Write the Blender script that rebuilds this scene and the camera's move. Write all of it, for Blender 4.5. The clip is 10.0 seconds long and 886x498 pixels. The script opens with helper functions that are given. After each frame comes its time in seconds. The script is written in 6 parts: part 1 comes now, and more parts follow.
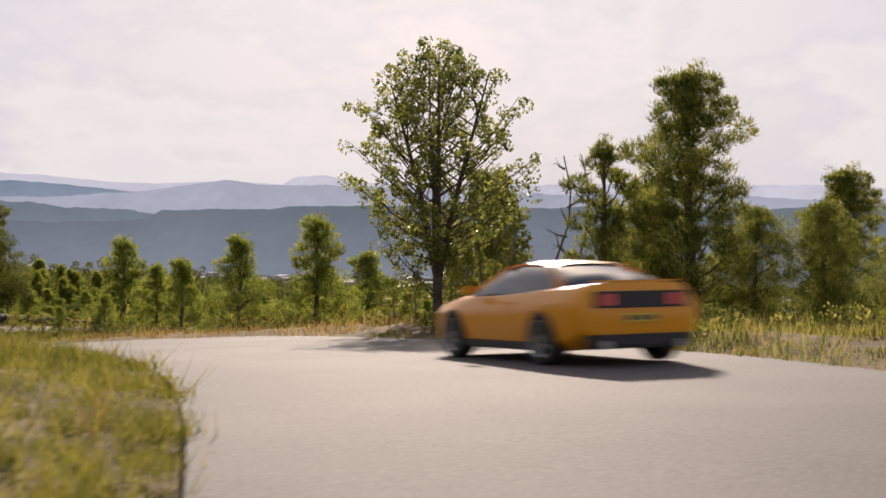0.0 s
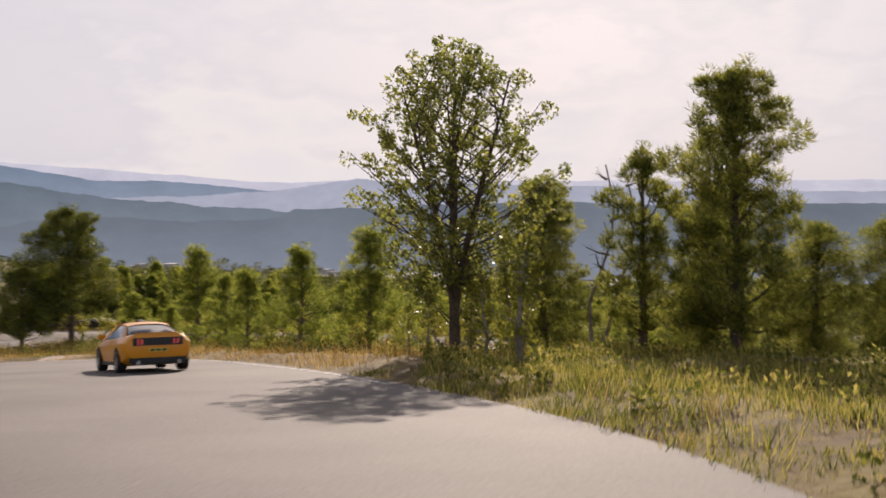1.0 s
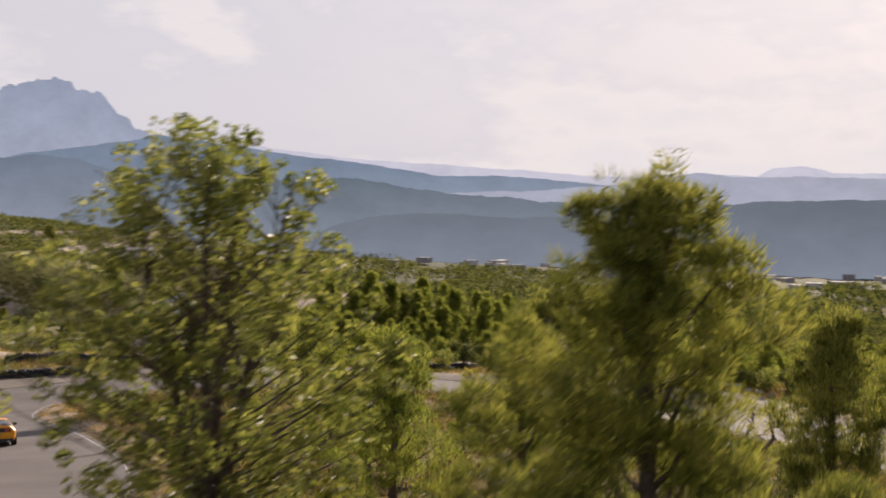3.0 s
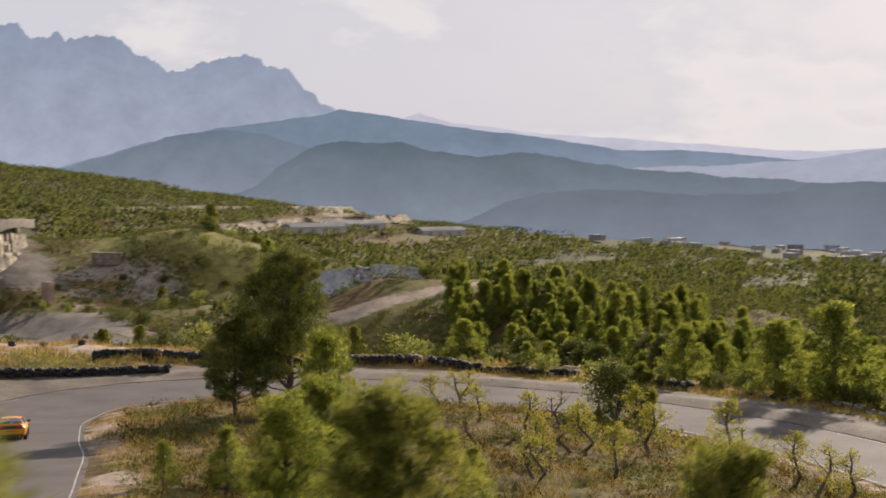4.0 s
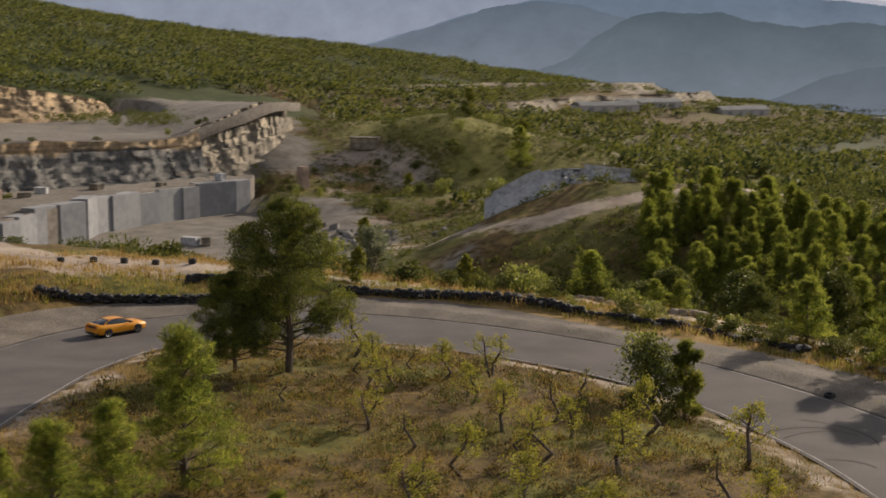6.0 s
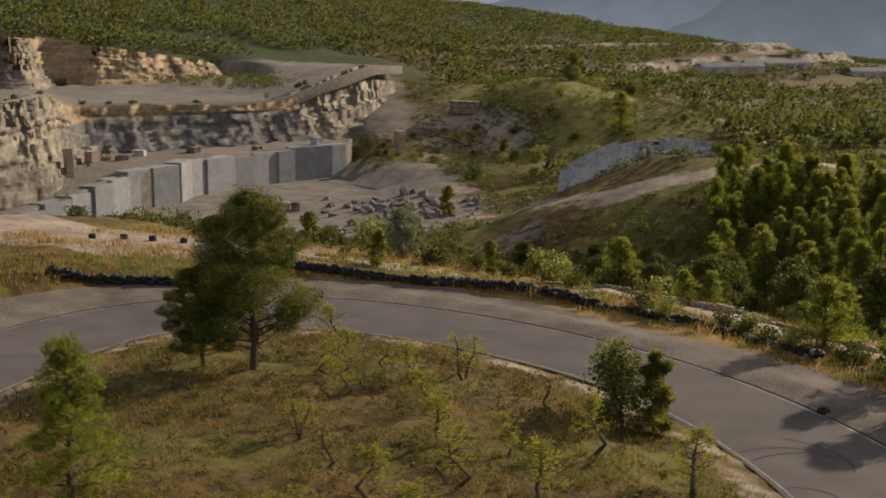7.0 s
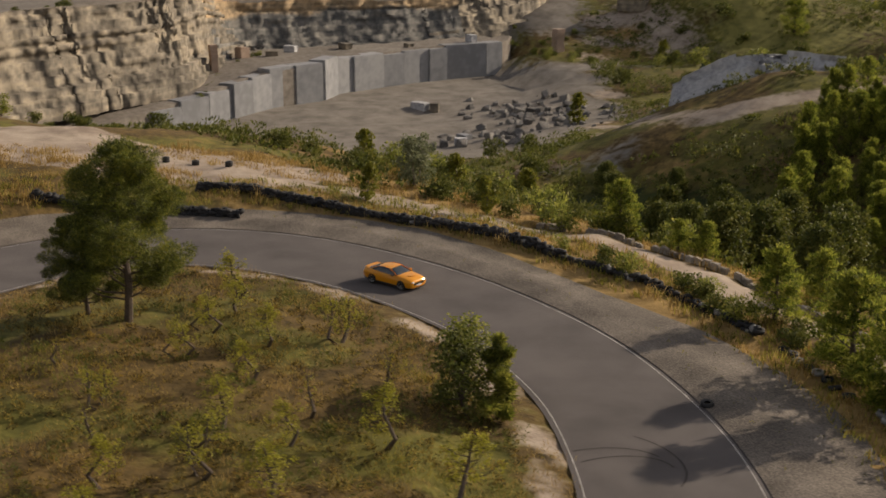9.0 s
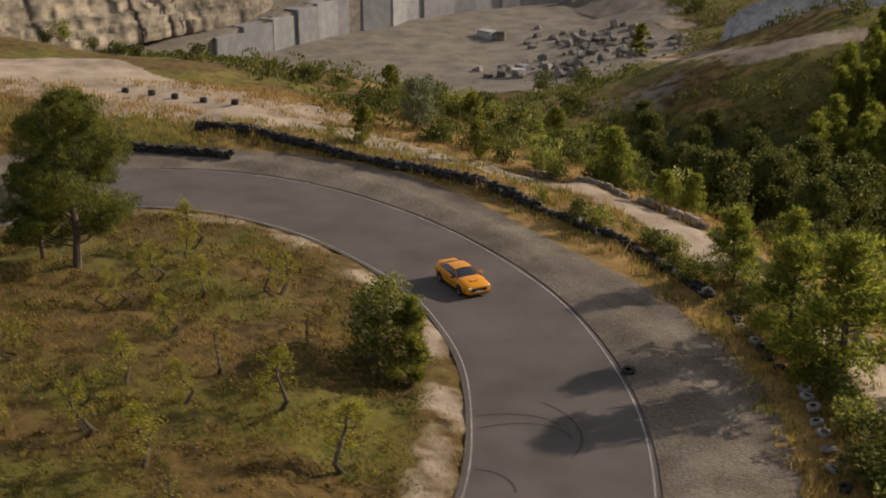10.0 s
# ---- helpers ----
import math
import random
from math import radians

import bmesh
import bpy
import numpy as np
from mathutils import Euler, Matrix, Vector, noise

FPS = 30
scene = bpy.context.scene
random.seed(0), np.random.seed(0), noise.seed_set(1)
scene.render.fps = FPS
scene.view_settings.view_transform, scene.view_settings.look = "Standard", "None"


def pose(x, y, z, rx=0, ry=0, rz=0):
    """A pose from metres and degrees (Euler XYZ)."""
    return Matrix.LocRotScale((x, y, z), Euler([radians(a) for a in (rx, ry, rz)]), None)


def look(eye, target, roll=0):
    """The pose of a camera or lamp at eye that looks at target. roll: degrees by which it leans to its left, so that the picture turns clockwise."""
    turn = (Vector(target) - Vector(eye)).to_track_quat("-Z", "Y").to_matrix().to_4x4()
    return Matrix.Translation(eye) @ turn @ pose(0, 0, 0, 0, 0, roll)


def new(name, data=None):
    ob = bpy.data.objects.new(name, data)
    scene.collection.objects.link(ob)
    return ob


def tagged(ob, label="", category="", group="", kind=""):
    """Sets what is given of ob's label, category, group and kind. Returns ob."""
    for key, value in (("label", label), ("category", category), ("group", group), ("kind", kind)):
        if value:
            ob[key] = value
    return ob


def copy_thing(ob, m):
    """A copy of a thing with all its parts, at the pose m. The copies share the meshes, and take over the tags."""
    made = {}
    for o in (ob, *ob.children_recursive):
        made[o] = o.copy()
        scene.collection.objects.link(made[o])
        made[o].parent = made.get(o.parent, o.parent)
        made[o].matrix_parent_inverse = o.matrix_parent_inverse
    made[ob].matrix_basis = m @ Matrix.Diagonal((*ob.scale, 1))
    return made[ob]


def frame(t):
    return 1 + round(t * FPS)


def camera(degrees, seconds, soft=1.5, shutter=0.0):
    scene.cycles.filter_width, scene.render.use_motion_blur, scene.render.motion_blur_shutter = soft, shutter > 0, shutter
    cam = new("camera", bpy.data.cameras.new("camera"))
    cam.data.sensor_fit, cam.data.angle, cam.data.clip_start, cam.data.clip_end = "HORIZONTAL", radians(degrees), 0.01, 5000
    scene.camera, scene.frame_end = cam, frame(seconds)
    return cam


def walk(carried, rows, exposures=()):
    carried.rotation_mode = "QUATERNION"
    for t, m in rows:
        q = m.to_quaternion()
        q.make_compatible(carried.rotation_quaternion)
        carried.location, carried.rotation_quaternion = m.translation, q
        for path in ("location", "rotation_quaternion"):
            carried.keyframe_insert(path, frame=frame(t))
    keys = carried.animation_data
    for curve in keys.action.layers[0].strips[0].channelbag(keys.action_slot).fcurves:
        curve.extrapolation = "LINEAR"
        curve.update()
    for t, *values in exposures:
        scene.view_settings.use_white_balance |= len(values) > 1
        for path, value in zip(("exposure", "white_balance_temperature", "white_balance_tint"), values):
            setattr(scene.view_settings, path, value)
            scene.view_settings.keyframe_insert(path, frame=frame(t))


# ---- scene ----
# camera: a drone that lifts off behind the car and swings to the left
cam = camera(38.88, 10.0, soft=1.6, shutter=0.5)
PATH = [
    (0, pose(5.68, 14.93, 11.46, 88.73, -0.23, -1.31)),
    (0.5, pose(7.12, 16.52, 11.61, 88.64, 0.01, 0.83)),
    (1, pose(8.95, 18.87, 12.06, 88.6, 0.06, 4.73)),
    (1.5, pose(10.66, 22.02, 12.68, 88.68, 0.04, 9.08)),
    (2, pose(12.73, 26.60, 13.64, 88.56, 0.09, 12.72)),
    (2.5, pose(14.82, 31.09, 14.56, 88.42, 0, 16.2)),
    (4, pose(21.08, 46.42, 17.44, 87.08, -0.3, 28.52)),
    (4.5, pose(23.29, 51.69, 18.39, 85.32, -0.31, 32.02)),
    (5, pose(26.09, 56.69, 19.63, 83.56, -0.37, 35.61)),
    (5.5, pose(28.44, 61.57, 20.67, 82.27, -0.43, 39.21)),
    (6, pose(30.73, 66.96, 21.81, 81.15, -0.29, 43.11)),
    (7.5, pose(37.23, 81.53, 24.67, 78.07, -0.3, 51.75)),
    (8, pose(39.29, 86.88, 25.55, 76.77, -0.2, 54.41)),
    (8.5, pose(41.12, 91.74, 26.39, 75.44, -0.13, 56.97)),
    (9, pose(42.99, 96.86, 27.30, 73.92, -0.07, 59.74)),
    (9.5, pose(44.81, 101.43, 28.22, 72.37, -0, 62.21)),
    (10, pose(46.74, 106.16, 29.21, 70.29, 0.11, 64.72)),
]
walk(cam, PATH, exposures=[(0.0, 0.55, 6650, 18), (2.7, 0.56, 6650, 18), (4.0, 0.52, 6600, 15), (5.0, 0.32, 6550, 13), (6.0, 0.1, 6650, 12), (7.5, 0.0, 6900, 12), (10.0, 0.0, 6950, 13)])

# ---- daylight: low sun ahead of the first view, thin bright sky ----
SUN_UP, SUN_TURN = 24.0, -1.0          # elevation; degrees from +y towards -x
sun_way = Vector((-math.sin(radians(SUN_TURN)) * math.cos(radians(SUN_UP)), math.cos(radians(SUN_TURN)) * math.cos(radians(SUN_UP)), math.sin(radians(SUN_UP))))
sun = new("sun", bpy.data.lights.new("sun", "SUN"))
sun.data.energy, sun.data.angle, sun.data.color = 5.0, radians(0.6), (1.0, 0.88, 0.72)
sun.matrix_world = look(sun_way * 100, (0, 0, 0))

world = bpy.data.worlds.new("sky")
scene.world = world
world.use_nodes = True
wn, wl = world.node_tree.nodes, world.node_tree.links
wn.clear()
w_out, w_bg, w_sky = wn.new("ShaderNodeOutputWorld"), wn.new("ShaderNodeBackground"), wn.new("ShaderNodeTexSky")
w_sky.sky_type, w_sky.sun_disc = "NISHITA", False
w_sky.sun_elevation, w_sky.sun_rotation = radians(SUN_UP), radians(-SUN_TURN)
w_sky.air_density, w_sky.dust_density, w_sky.ozone_density = 1.0, 4.0, 1.0
w_bg.inputs["Strength"].default_value = 0.087
# thin cloud veil: white streaks and heaps mixed over the sky
w_co, w_map, w_noise, w_ramp = wn.new("ShaderNodeTexCoord"), wn.new("ShaderNodeMapping"), wn.new("ShaderNodeTexNoise"), wn.new("ShaderNodeValToRGB")
w_mix = wn.new("ShaderNodeMix")
w_mix.data_type = "RGBA"
w_map.inputs["Scale"].default_value = (4.0, 4.0, 9.0)
w_noise.inputs["Scale"].default_value, w_noise.inputs["Detail"].default_value, w_noise.inputs["Roughness"].default_value = 1.6, 8.0, 0.55
w_ramp.color_ramp.elements[0].position, w_ramp.color_ramp.elements[1].position = 0.42, 0.68
w_ramp.color_ramp.elements[0].color, w_ramp.color_ramp.elements[1].color = (0.95, 0.95, 0.95, 1), (1, 1, 1, 1)
w_tone = wn.new("ShaderNodeMix")
w_tone.data_type = "RGBA"
w_tone.inputs[6].default_value, w_tone.inputs[7].default_value = (5.05, 5.15, 5.55, 1), (6.1, 6.0, 6.0, 1)
wl.new(w_co.outputs["Generated"], w_map.inputs["Vector"])
wl.new(w_map.outputs["Vector"], w_noise.inputs["Vector"])
wl.new(w_noise.outputs["Fac"], w_ramp.inputs["Fac"])
w_sep, w_thin, w_fac = wn.new("ShaderNodeSeparateXYZ"), wn.new("ShaderNodeMapRange"), wn.new("ShaderNodeMath")
w_thin.inputs["From Min"].default_value, w_thin.inputs["From Max"].default_value = 0.25, 0.75
w_thin.inputs["To Min"].default_value, w_thin.inputs["To Max"].default_value = 1.0, 0.25
w_fac.operation = "MULTIPLY"
wl.new(w_co.outputs["Generated"], w_sep.inputs[0])
wl.new(w_sep.outputs["Z"], w_thin.inputs["Value"])
wl.new(w_ramp.outputs["Color"], w_fac.inputs[0])
wl.new(w_thin.outputs["Result"], w_fac.inputs[1])
wl.new(w_fac.outputs[0], w_mix.inputs[0])
w_heap = wn.new("ShaderNodeMapRange")
w_heap.inputs["From Min"].default_value, w_heap.inputs["From Max"].default_value = 0.49, 0.57
wl.new(w_noise.outputs["Fac"], w_heap.inputs["Value"])
wl.new(w_heap.outputs["Result"], w_tone.inputs[0])
wl.new(w_tone.outputs[2], w_mix.inputs[7])
wl.new(w_sky.outputs["Color"], w_mix.inputs[6])
wl.new(w_mix.outputs[2], w_bg.inputs["Color"])
wl.new(w_bg.outputs["Background"], w_out.inputs["Surface"])


# ---- materials ----
def material(name, tones, rough=0.8, scale=1.0, fine=12.0, bump=0.0, metal=0.0, spec=0.4, leaf=0.0, per="", coat=0.0, vary=0.25, beds=False, cap=None):
    """Two scales of noise between tones (two or three colours); leaf: share of light let through; per: 'object' or 'island' adds variation from piece to piece."""
    m = bpy.data.materials.new(name)
    m.use_nodes = True
    n, l = m.node_tree.nodes, m.node_tree.links
    n.clear()
    out, bsdf = n.new("ShaderNodeOutputMaterial"), n.new("ShaderNodeBsdfPrincipled")
    co, big, small, mixf, ramp = n.new("ShaderNodeTexCoord"), n.new("ShaderNodeTexNoise"), n.new("ShaderNodeTexNoise"), n.new("ShaderNodeMath"), n.new("ShaderNodeValToRGB")
    big.inputs["Scale"].default_value, small.inputs["Scale"].default_value = scale, scale * fine
    big.inputs["Detail"].default_value = small.inputs["Detail"].default_value = 4
    l.new(co.outputs["Object"], big.inputs["Vector"])
    l.new(co.outputs["Object"], small.inputs["Vector"])
    mixf.operation = "MULTIPLY_ADD"
    mixf.inputs[1].default_value = 0.55
    l.new(small.outputs["Fac"], mixf.inputs[0])
    half = n.new("ShaderNodeMath")
    half.operation = "MULTIPLY"
    half.inputs[1].default_value = 0.45
    l.new(big.outputs["Fac"], half.inputs[0])
    l.new(half.outputs[0], mixf.inputs[2])
    fac = mixf.outputs[0]
    if beds:      # level beds and upright joints of quarried rock
        mp, lay, mv, vor, cr, amt = n.new("ShaderNodeMapping"), n.new("ShaderNodeTexNoise"), n.new("ShaderNodeMapping"), n.new("ShaderNodeTexVoronoi"), n.new("ShaderNodeMapRange"), n.new("ShaderNodeMath")
        mp.inputs["Scale"].default_value, mv.inputs["Scale"].default_value = (0.06, 0.06, 1.1), (1.1, 1.1, 0.22)
        lay.inputs["Scale"].default_value, lay.inputs["Detail"].default_value = 1.0, 5
        vor.feature = "DISTANCE_TO_EDGE"
        vor.inputs["Scale"].default_value = 1.0
        l.new(co.outputs["Object"], mp.inputs["Vector"])
        l.new(co.outputs["Object"], mv.inputs["Vector"])
        l.new(mp.outputs["Vector"], lay.inputs["Vector"])
        l.new(mv.outputs["Vector"], vor.inputs["Vector"])
        cr.inputs["From Min"].default_value, cr.inputs["From Max"].default_value = 0.0, 0.10
        cr.inputs["To Min"].default_value, cr.inputs["To Max"].default_value = -0.03, 0.0
        l.new(vor.outputs["Distance"], cr.inputs["Value"])
        amt.operation = "MULTIPLY_ADD"
        amt.inputs[1].default_value = 0.5
        l.new(lay.outputs["Fac"], amt.inputs[0])
        l.new(cr.outputs["Result"], amt.inputs[2])
        both, off = n.new("ShaderNodeMath"), n.new("ShaderNodeMath")
        both.operation, off.operation = "ADD", "SUBTRACT"
        off.inputs[1].default_value = 0.22
        l.new(fac, both.inputs[0])
        l.new(amt.outputs[0], both.inputs[1])
        l.new(both.outputs[0], off.inputs[0])
        fac = off.outputs[0]
    if per:
        rnd = n.new("ShaderNodeObjectInfo" if per == "object" else "ShaderNodeNewGeometry")
        add = n.new("ShaderNodeMath")
        add.operation = "MULTIPLY_ADD"
        add.inputs[1].default_value = vary
        l.new(rnd.outputs["Random" if per == "object" else "Random Per Island"], add.inputs[0])
        sub = n.new("ShaderNodeMath")
        sub.operation = "SUBTRACT"
        sub.inputs[1].default_value = vary / 2
        l.new(fac, sub.inputs[0])
        l.new(sub.outputs[0], add.inputs[2])
        fac = add.outputs[0]
    l.new(fac, ramp.inputs["Fac"])
    while len(ramp.color_ramp.elements) < len(tones):
        ramp.color_ramp.elements.new(0.5)
    for i, c in enumerate(tones):
        e = ramp.color_ramp.elements[i]
        e.position = 0.34 + 0.32 * i / max(1, len(tones) - 1)
        e.color = (*c, 1)
    tone = ramp.outputs["Color"]
    if cap:       # a weathered bed of another stone over the rest: level, colour
        sep, lift, rg, over, mul = n.new("ShaderNodeSeparateXYZ"), n.new("ShaderNodeMath"), n.new("ShaderNodeMapRange"), n.new("ShaderNodeMix"), n.new("ShaderNodeMix")
        l.new(co.outputs["Object"], sep.inputs[0])
        lift.operation = "MULTIPLY_ADD"
        lift.inputs[1].default_value = 5.0
        l.new(big.outputs["Fac"], lift.inputs[0])
        l.new(sep.outputs["Z"], lift.inputs[2])
        rg.inputs["From Min"].default_value, rg.inputs["From Max"].default_value = cap[0] + 2.2, cap[0] + 2.9
        l.new(lift.outputs[0], rg.inputs["Value"])
        over.data_type = mul.data_type = "RGBA"
        mul.blend_type = "MULTIPLY"
        mul.inputs[0].default_value = 1.0
        l.new(tone, mul.inputs[6])
        mul.inputs[7].default_value = (*cap[1], 1)
        l.new(rg.outputs["Result"], over.inputs[0])
        l.new(tone, over.inputs[6])
        l.new(mul.outputs[2], over.inputs[7])
        tone = over.outputs[2]
    l.new(tone, bsdf.inputs["Base Color"])
    bsdf.inputs["Roughness"].default_value, bsdf.inputs["Metallic"].default_value = rough, metal
    bsdf.inputs["Specular IOR Level"].default_value, bsdf.inputs["Coat Weight"].default_value = spec, coat
    if bump:
        b = n.new("ShaderNodeBump")
        b.inputs["Strength"].default_value, b.inputs["Distance"].default_value = min(1.0, bump * 10), bump
        l.new(small.outputs["Fac"], b.inputs["Height"])
        l.new(b.outputs["Normal"], bsdf.inputs["Normal"])
    last = bsdf.outputs[0]
    if leaf:
        tr, mx = n.new("ShaderNodeBsdfTranslucent"), n.new("ShaderNodeMixShader")
        l.new(ramp.outputs["Color"], tr.inputs["Color"])
        mx.inputs[0].default_value = leaf
        l.new(last, mx.inputs[1])
        l.new(tr.outputs[0], mx.inputs[2])
        last = mx.outputs[0]
    l.new(last, out.inputs["Surface"])
    return m


def masked(name, layers, bump=0.03, rough=0.95):
    """Ground whose layers (attribute or '', dark, light, noise scale) lie over one another where the named mask of the mesh says so."""
    m = bpy.data.materials.new(name)
    m.use_nodes = True
    n, l = m.node_tree.nodes, m.node_tree.links
    n.clear()
    out, bsdf, co = n.new("ShaderNodeOutputMaterial"), n.new("ShaderNodeBsdfPrincipled"), n.new("ShaderNodeTexCoord")
    bsdf.inputs["Roughness"].default_value, bsdf.inputs["Specular IOR Level"].default_value = rough, 0.2
    edge = n.new("ShaderNodeTexNoise")
    edge.inputs["Scale"].default_value, edge.inputs["Detail"].default_value = 0.9, 6
    l.new(co.outputs["Object"], edge.inputs["Vector"])
    last = None
    for attr, dark, light, scale in layers:
        tex, ramp = n.new("ShaderNodeTexNoise"), n.new("ShaderNodeValToRGB")
        tex.inputs["Scale"].default_value, tex.inputs["Detail"].default_value, tex.inputs["Roughness"].default_value = scale, 8, 0.7
        l.new(co.outputs["Object"], tex.inputs["Vector"])
        ramp.color_ramp.elements[0].position, ramp.color_ramp.elements[1].position = 0.36, 0.66
        ramp.color_ramp.elements[0].color, ramp.color_ramp.elements[1].color = (*dark, 1), (*light, 1)
        l.new(tex.outputs["Fac"], ramp.inputs["Fac"])
        if last is None:
            last = ramp.outputs["Color"]
            continue
        at, add, rg, mx = n.new("ShaderNodeAttribute"), n.new("ShaderNodeMath"), n.new("ShaderNodeMapRange"), n.new("ShaderNodeMix")
        at.attribute_name = attr
        add.operation = "ADD"
        l.new(at.outputs["Fac"], add.inputs[0])
        l.new(edge.outputs["Fac"], add.inputs[1])
        rg.inputs["From Min"].default_value, rg.inputs["From Max"].default_value = 0.85, 1.15
        l.new(add.outputs[0], rg.inputs["Value"])
        mx.data_type = "RGBA"
        l.new(rg.outputs["Result"], mx.inputs[0])
        l.new(last, mx.inputs[6])
        l.new(ramp.outputs["Color"], mx.inputs[7])
        last = mx.outputs[2]
    l.new(last, bsdf.inputs["Base Color"])
    bt, b = n.new("ShaderNodeTexNoise"), n.new("ShaderNodeBump")
    bt.inputs["Scale"].default_value, bt.inputs["Detail"].default_value = 5.0, 8
    l.new(co.outputs["Object"], bt.inputs["Vector"])
    l.new(bt.outputs["Fac"], b.inputs["Height"])
    b.inputs["Strength"].default_value, b.inputs["Distance"].default_value = 0.6, bump * 4
    l.new(b.outputs["Normal"], bsdf.inputs["Normal"])
    l.new(bsdf.outputs[0], out.inputs["Surface"])
    return m


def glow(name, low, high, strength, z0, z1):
    """Distant land that glows by itself, the haze painted into its colour: a plain tone that pales towards its foot,
    with faint woods and gullies.
    """
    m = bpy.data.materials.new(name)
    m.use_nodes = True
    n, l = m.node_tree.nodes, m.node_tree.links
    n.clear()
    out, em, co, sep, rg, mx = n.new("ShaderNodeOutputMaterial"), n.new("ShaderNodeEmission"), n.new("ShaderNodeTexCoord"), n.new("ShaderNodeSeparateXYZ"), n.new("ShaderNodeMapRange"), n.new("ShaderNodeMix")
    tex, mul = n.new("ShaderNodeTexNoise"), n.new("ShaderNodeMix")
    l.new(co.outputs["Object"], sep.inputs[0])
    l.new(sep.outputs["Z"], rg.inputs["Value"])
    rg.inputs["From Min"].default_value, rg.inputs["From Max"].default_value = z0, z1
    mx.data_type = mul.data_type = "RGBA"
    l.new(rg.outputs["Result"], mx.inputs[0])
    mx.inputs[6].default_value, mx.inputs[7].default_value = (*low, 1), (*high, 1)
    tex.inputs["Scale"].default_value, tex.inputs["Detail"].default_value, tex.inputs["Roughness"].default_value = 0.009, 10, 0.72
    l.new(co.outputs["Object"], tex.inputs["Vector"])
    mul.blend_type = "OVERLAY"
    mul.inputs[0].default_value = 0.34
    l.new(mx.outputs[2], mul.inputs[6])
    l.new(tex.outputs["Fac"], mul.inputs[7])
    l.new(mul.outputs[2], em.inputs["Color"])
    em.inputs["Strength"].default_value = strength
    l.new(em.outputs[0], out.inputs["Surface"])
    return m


M_ASPHALT = material("asphalt", [(0.062, 0.055, 0.053), (0.101, 0.089, 0.085), (0.139, 0.122, 0.116)], rough=0.84, scale=0.35, fine=90, bump=0.006, spec=0.22)
M_LINE = material("worn_white_paint", [(0.12, 0.11, 0.10), (0.33, 0.31, 0.29), (0.55, 0.53, 0.5)], rough=0.7, scale=1.2, fine=14)
M_GRAVEL = material("gravel", [(0.05, 0.041, 0.033), (0.125, 0.104, 0.084), (0.23, 0.195, 0.16)], rough=0.95, scale=0.45, fine=26, bump=0.015)
M_RUBBER = material("old_tyre_rubber", [(0.012, 0.012, 0.013), (0.035, 0.033, 0.032)], rough=0.75, scale=2.0, bump=0.01, per="object")
M_RUBBER_PALE = material("whitewashed_tyre", [(0.12, 0.115, 0.11), (0.34, 0.33, 0.31)], rough=0.8, scale=3.0)
M_BARK = material("bark", [(0.05, 0.037, 0.027), (0.13, 0.10, 0.075)], rough=0.95, scale=2.0, fine=8, bump=0.03)
M_BARK_PALE = material("pale_bark", [(0.10, 0.085, 0.065), (0.24, 0.21, 0.17)], rough=0.95, scale=2.0, fine=8, bump=0.02)
M_PINE = material("pine_needles", [(0.06, 0.08, 0.014), (0.19, 0.20, 0.032), (0.36, 0.34, 0.07)], rough=0.6, scale=0.6, fine=6, leaf=0.6, per="island")
M_POPLAR = material("poplar_leaves", [(0.085, 0.11, 0.02), (0.21, 0.23, 0.045), (0.36, 0.345, 0.08)], rough=0.45, scale=0.8, fine=6, leaf=0.62, per="island")
M_YELLOW = material("yellowing_leaves", [(0.10, 0.12, 0.015), (0.2, 0.2, 0.025), (0.3, 0.27, 0.04)], rough=0.5, scale=0.8, fine=6, leaf=0.5, per="island")
M_ALMOND = material("almond_leaves", [(0.17, 0.17, 0.018), (0.34, 0.32, 0.035), (0.48, 0.42, 0.07)], rough=0.6, scale=0.8, fine=6, leaf=0.55, per="island")
M_PINE_YOUNG = material("young_pine_needles", [(0.062, 0.092, 0.013), (0.205, 0.232, 0.034), (0.36, 0.352, 0.06)], rough=0.6, scale=0.5, fine=6, leaf=0.74, per="island")
M_PINE_DARK = material("old_pine_needles", [(0.022, 0.034, 0.007), (0.10, 0.12, 0.016), (0.30, 0.29, 0.04)], rough=0.6, scale=0.5, fine=6, leaf=0.4, per="island")
M_VERGE = material("verge_grass", [(0.06, 0.075, 0.012), (0.17, 0.18, 0.03), (0.36, 0.30, 0.08)], rough=0.85, scale=0.5, fine=8, leaf=0.55, per="island", vary=0.5)
M_HEATH = material("heath", [(0.022, 0.017, 0.005), (0.115, 0.08, 0.017), (0.38, 0.265, 0.055)], rough=0.85, scale=0.25, fine=8, leaf=0.3, per="island", vary=0.5)
M_SCRUB = material("scrub_leaves", [(0.045, 0.06, 0.010), (0.11, 0.125, 0.02), (0.19, 0.18, 0.04)], rough=0.7, scale=0.6, fine=6, leaf=0.35, per="island")
M_WOODS = material("far_pine_woods", [(0.024, 0.037, 0.009), (0.10, 0.118, 0.02), (0.23, 0.228, 0.042)], rough=0.7, scale=0.05, fine=9, leaf=0.3, per="island", vary=0.7)
M_GREY = material("grey_willow_leaves", [(0.12, 0.14, 0.07), (0.2, 0.22, 0.12), (0.28, 0.28, 0.17)], rough=0.7, scale=0.8, fine=6, leaf=0.4, per="island")
M_STRAW = material("dry_grass", [(0.19, 0.115, 0.03), (0.36, 0.235, 0.07), (0.5, 0.36, 0.14)], rough=0.9, scale=0.3, fine=10, leaf=0.4, per="island", vary=0.4)
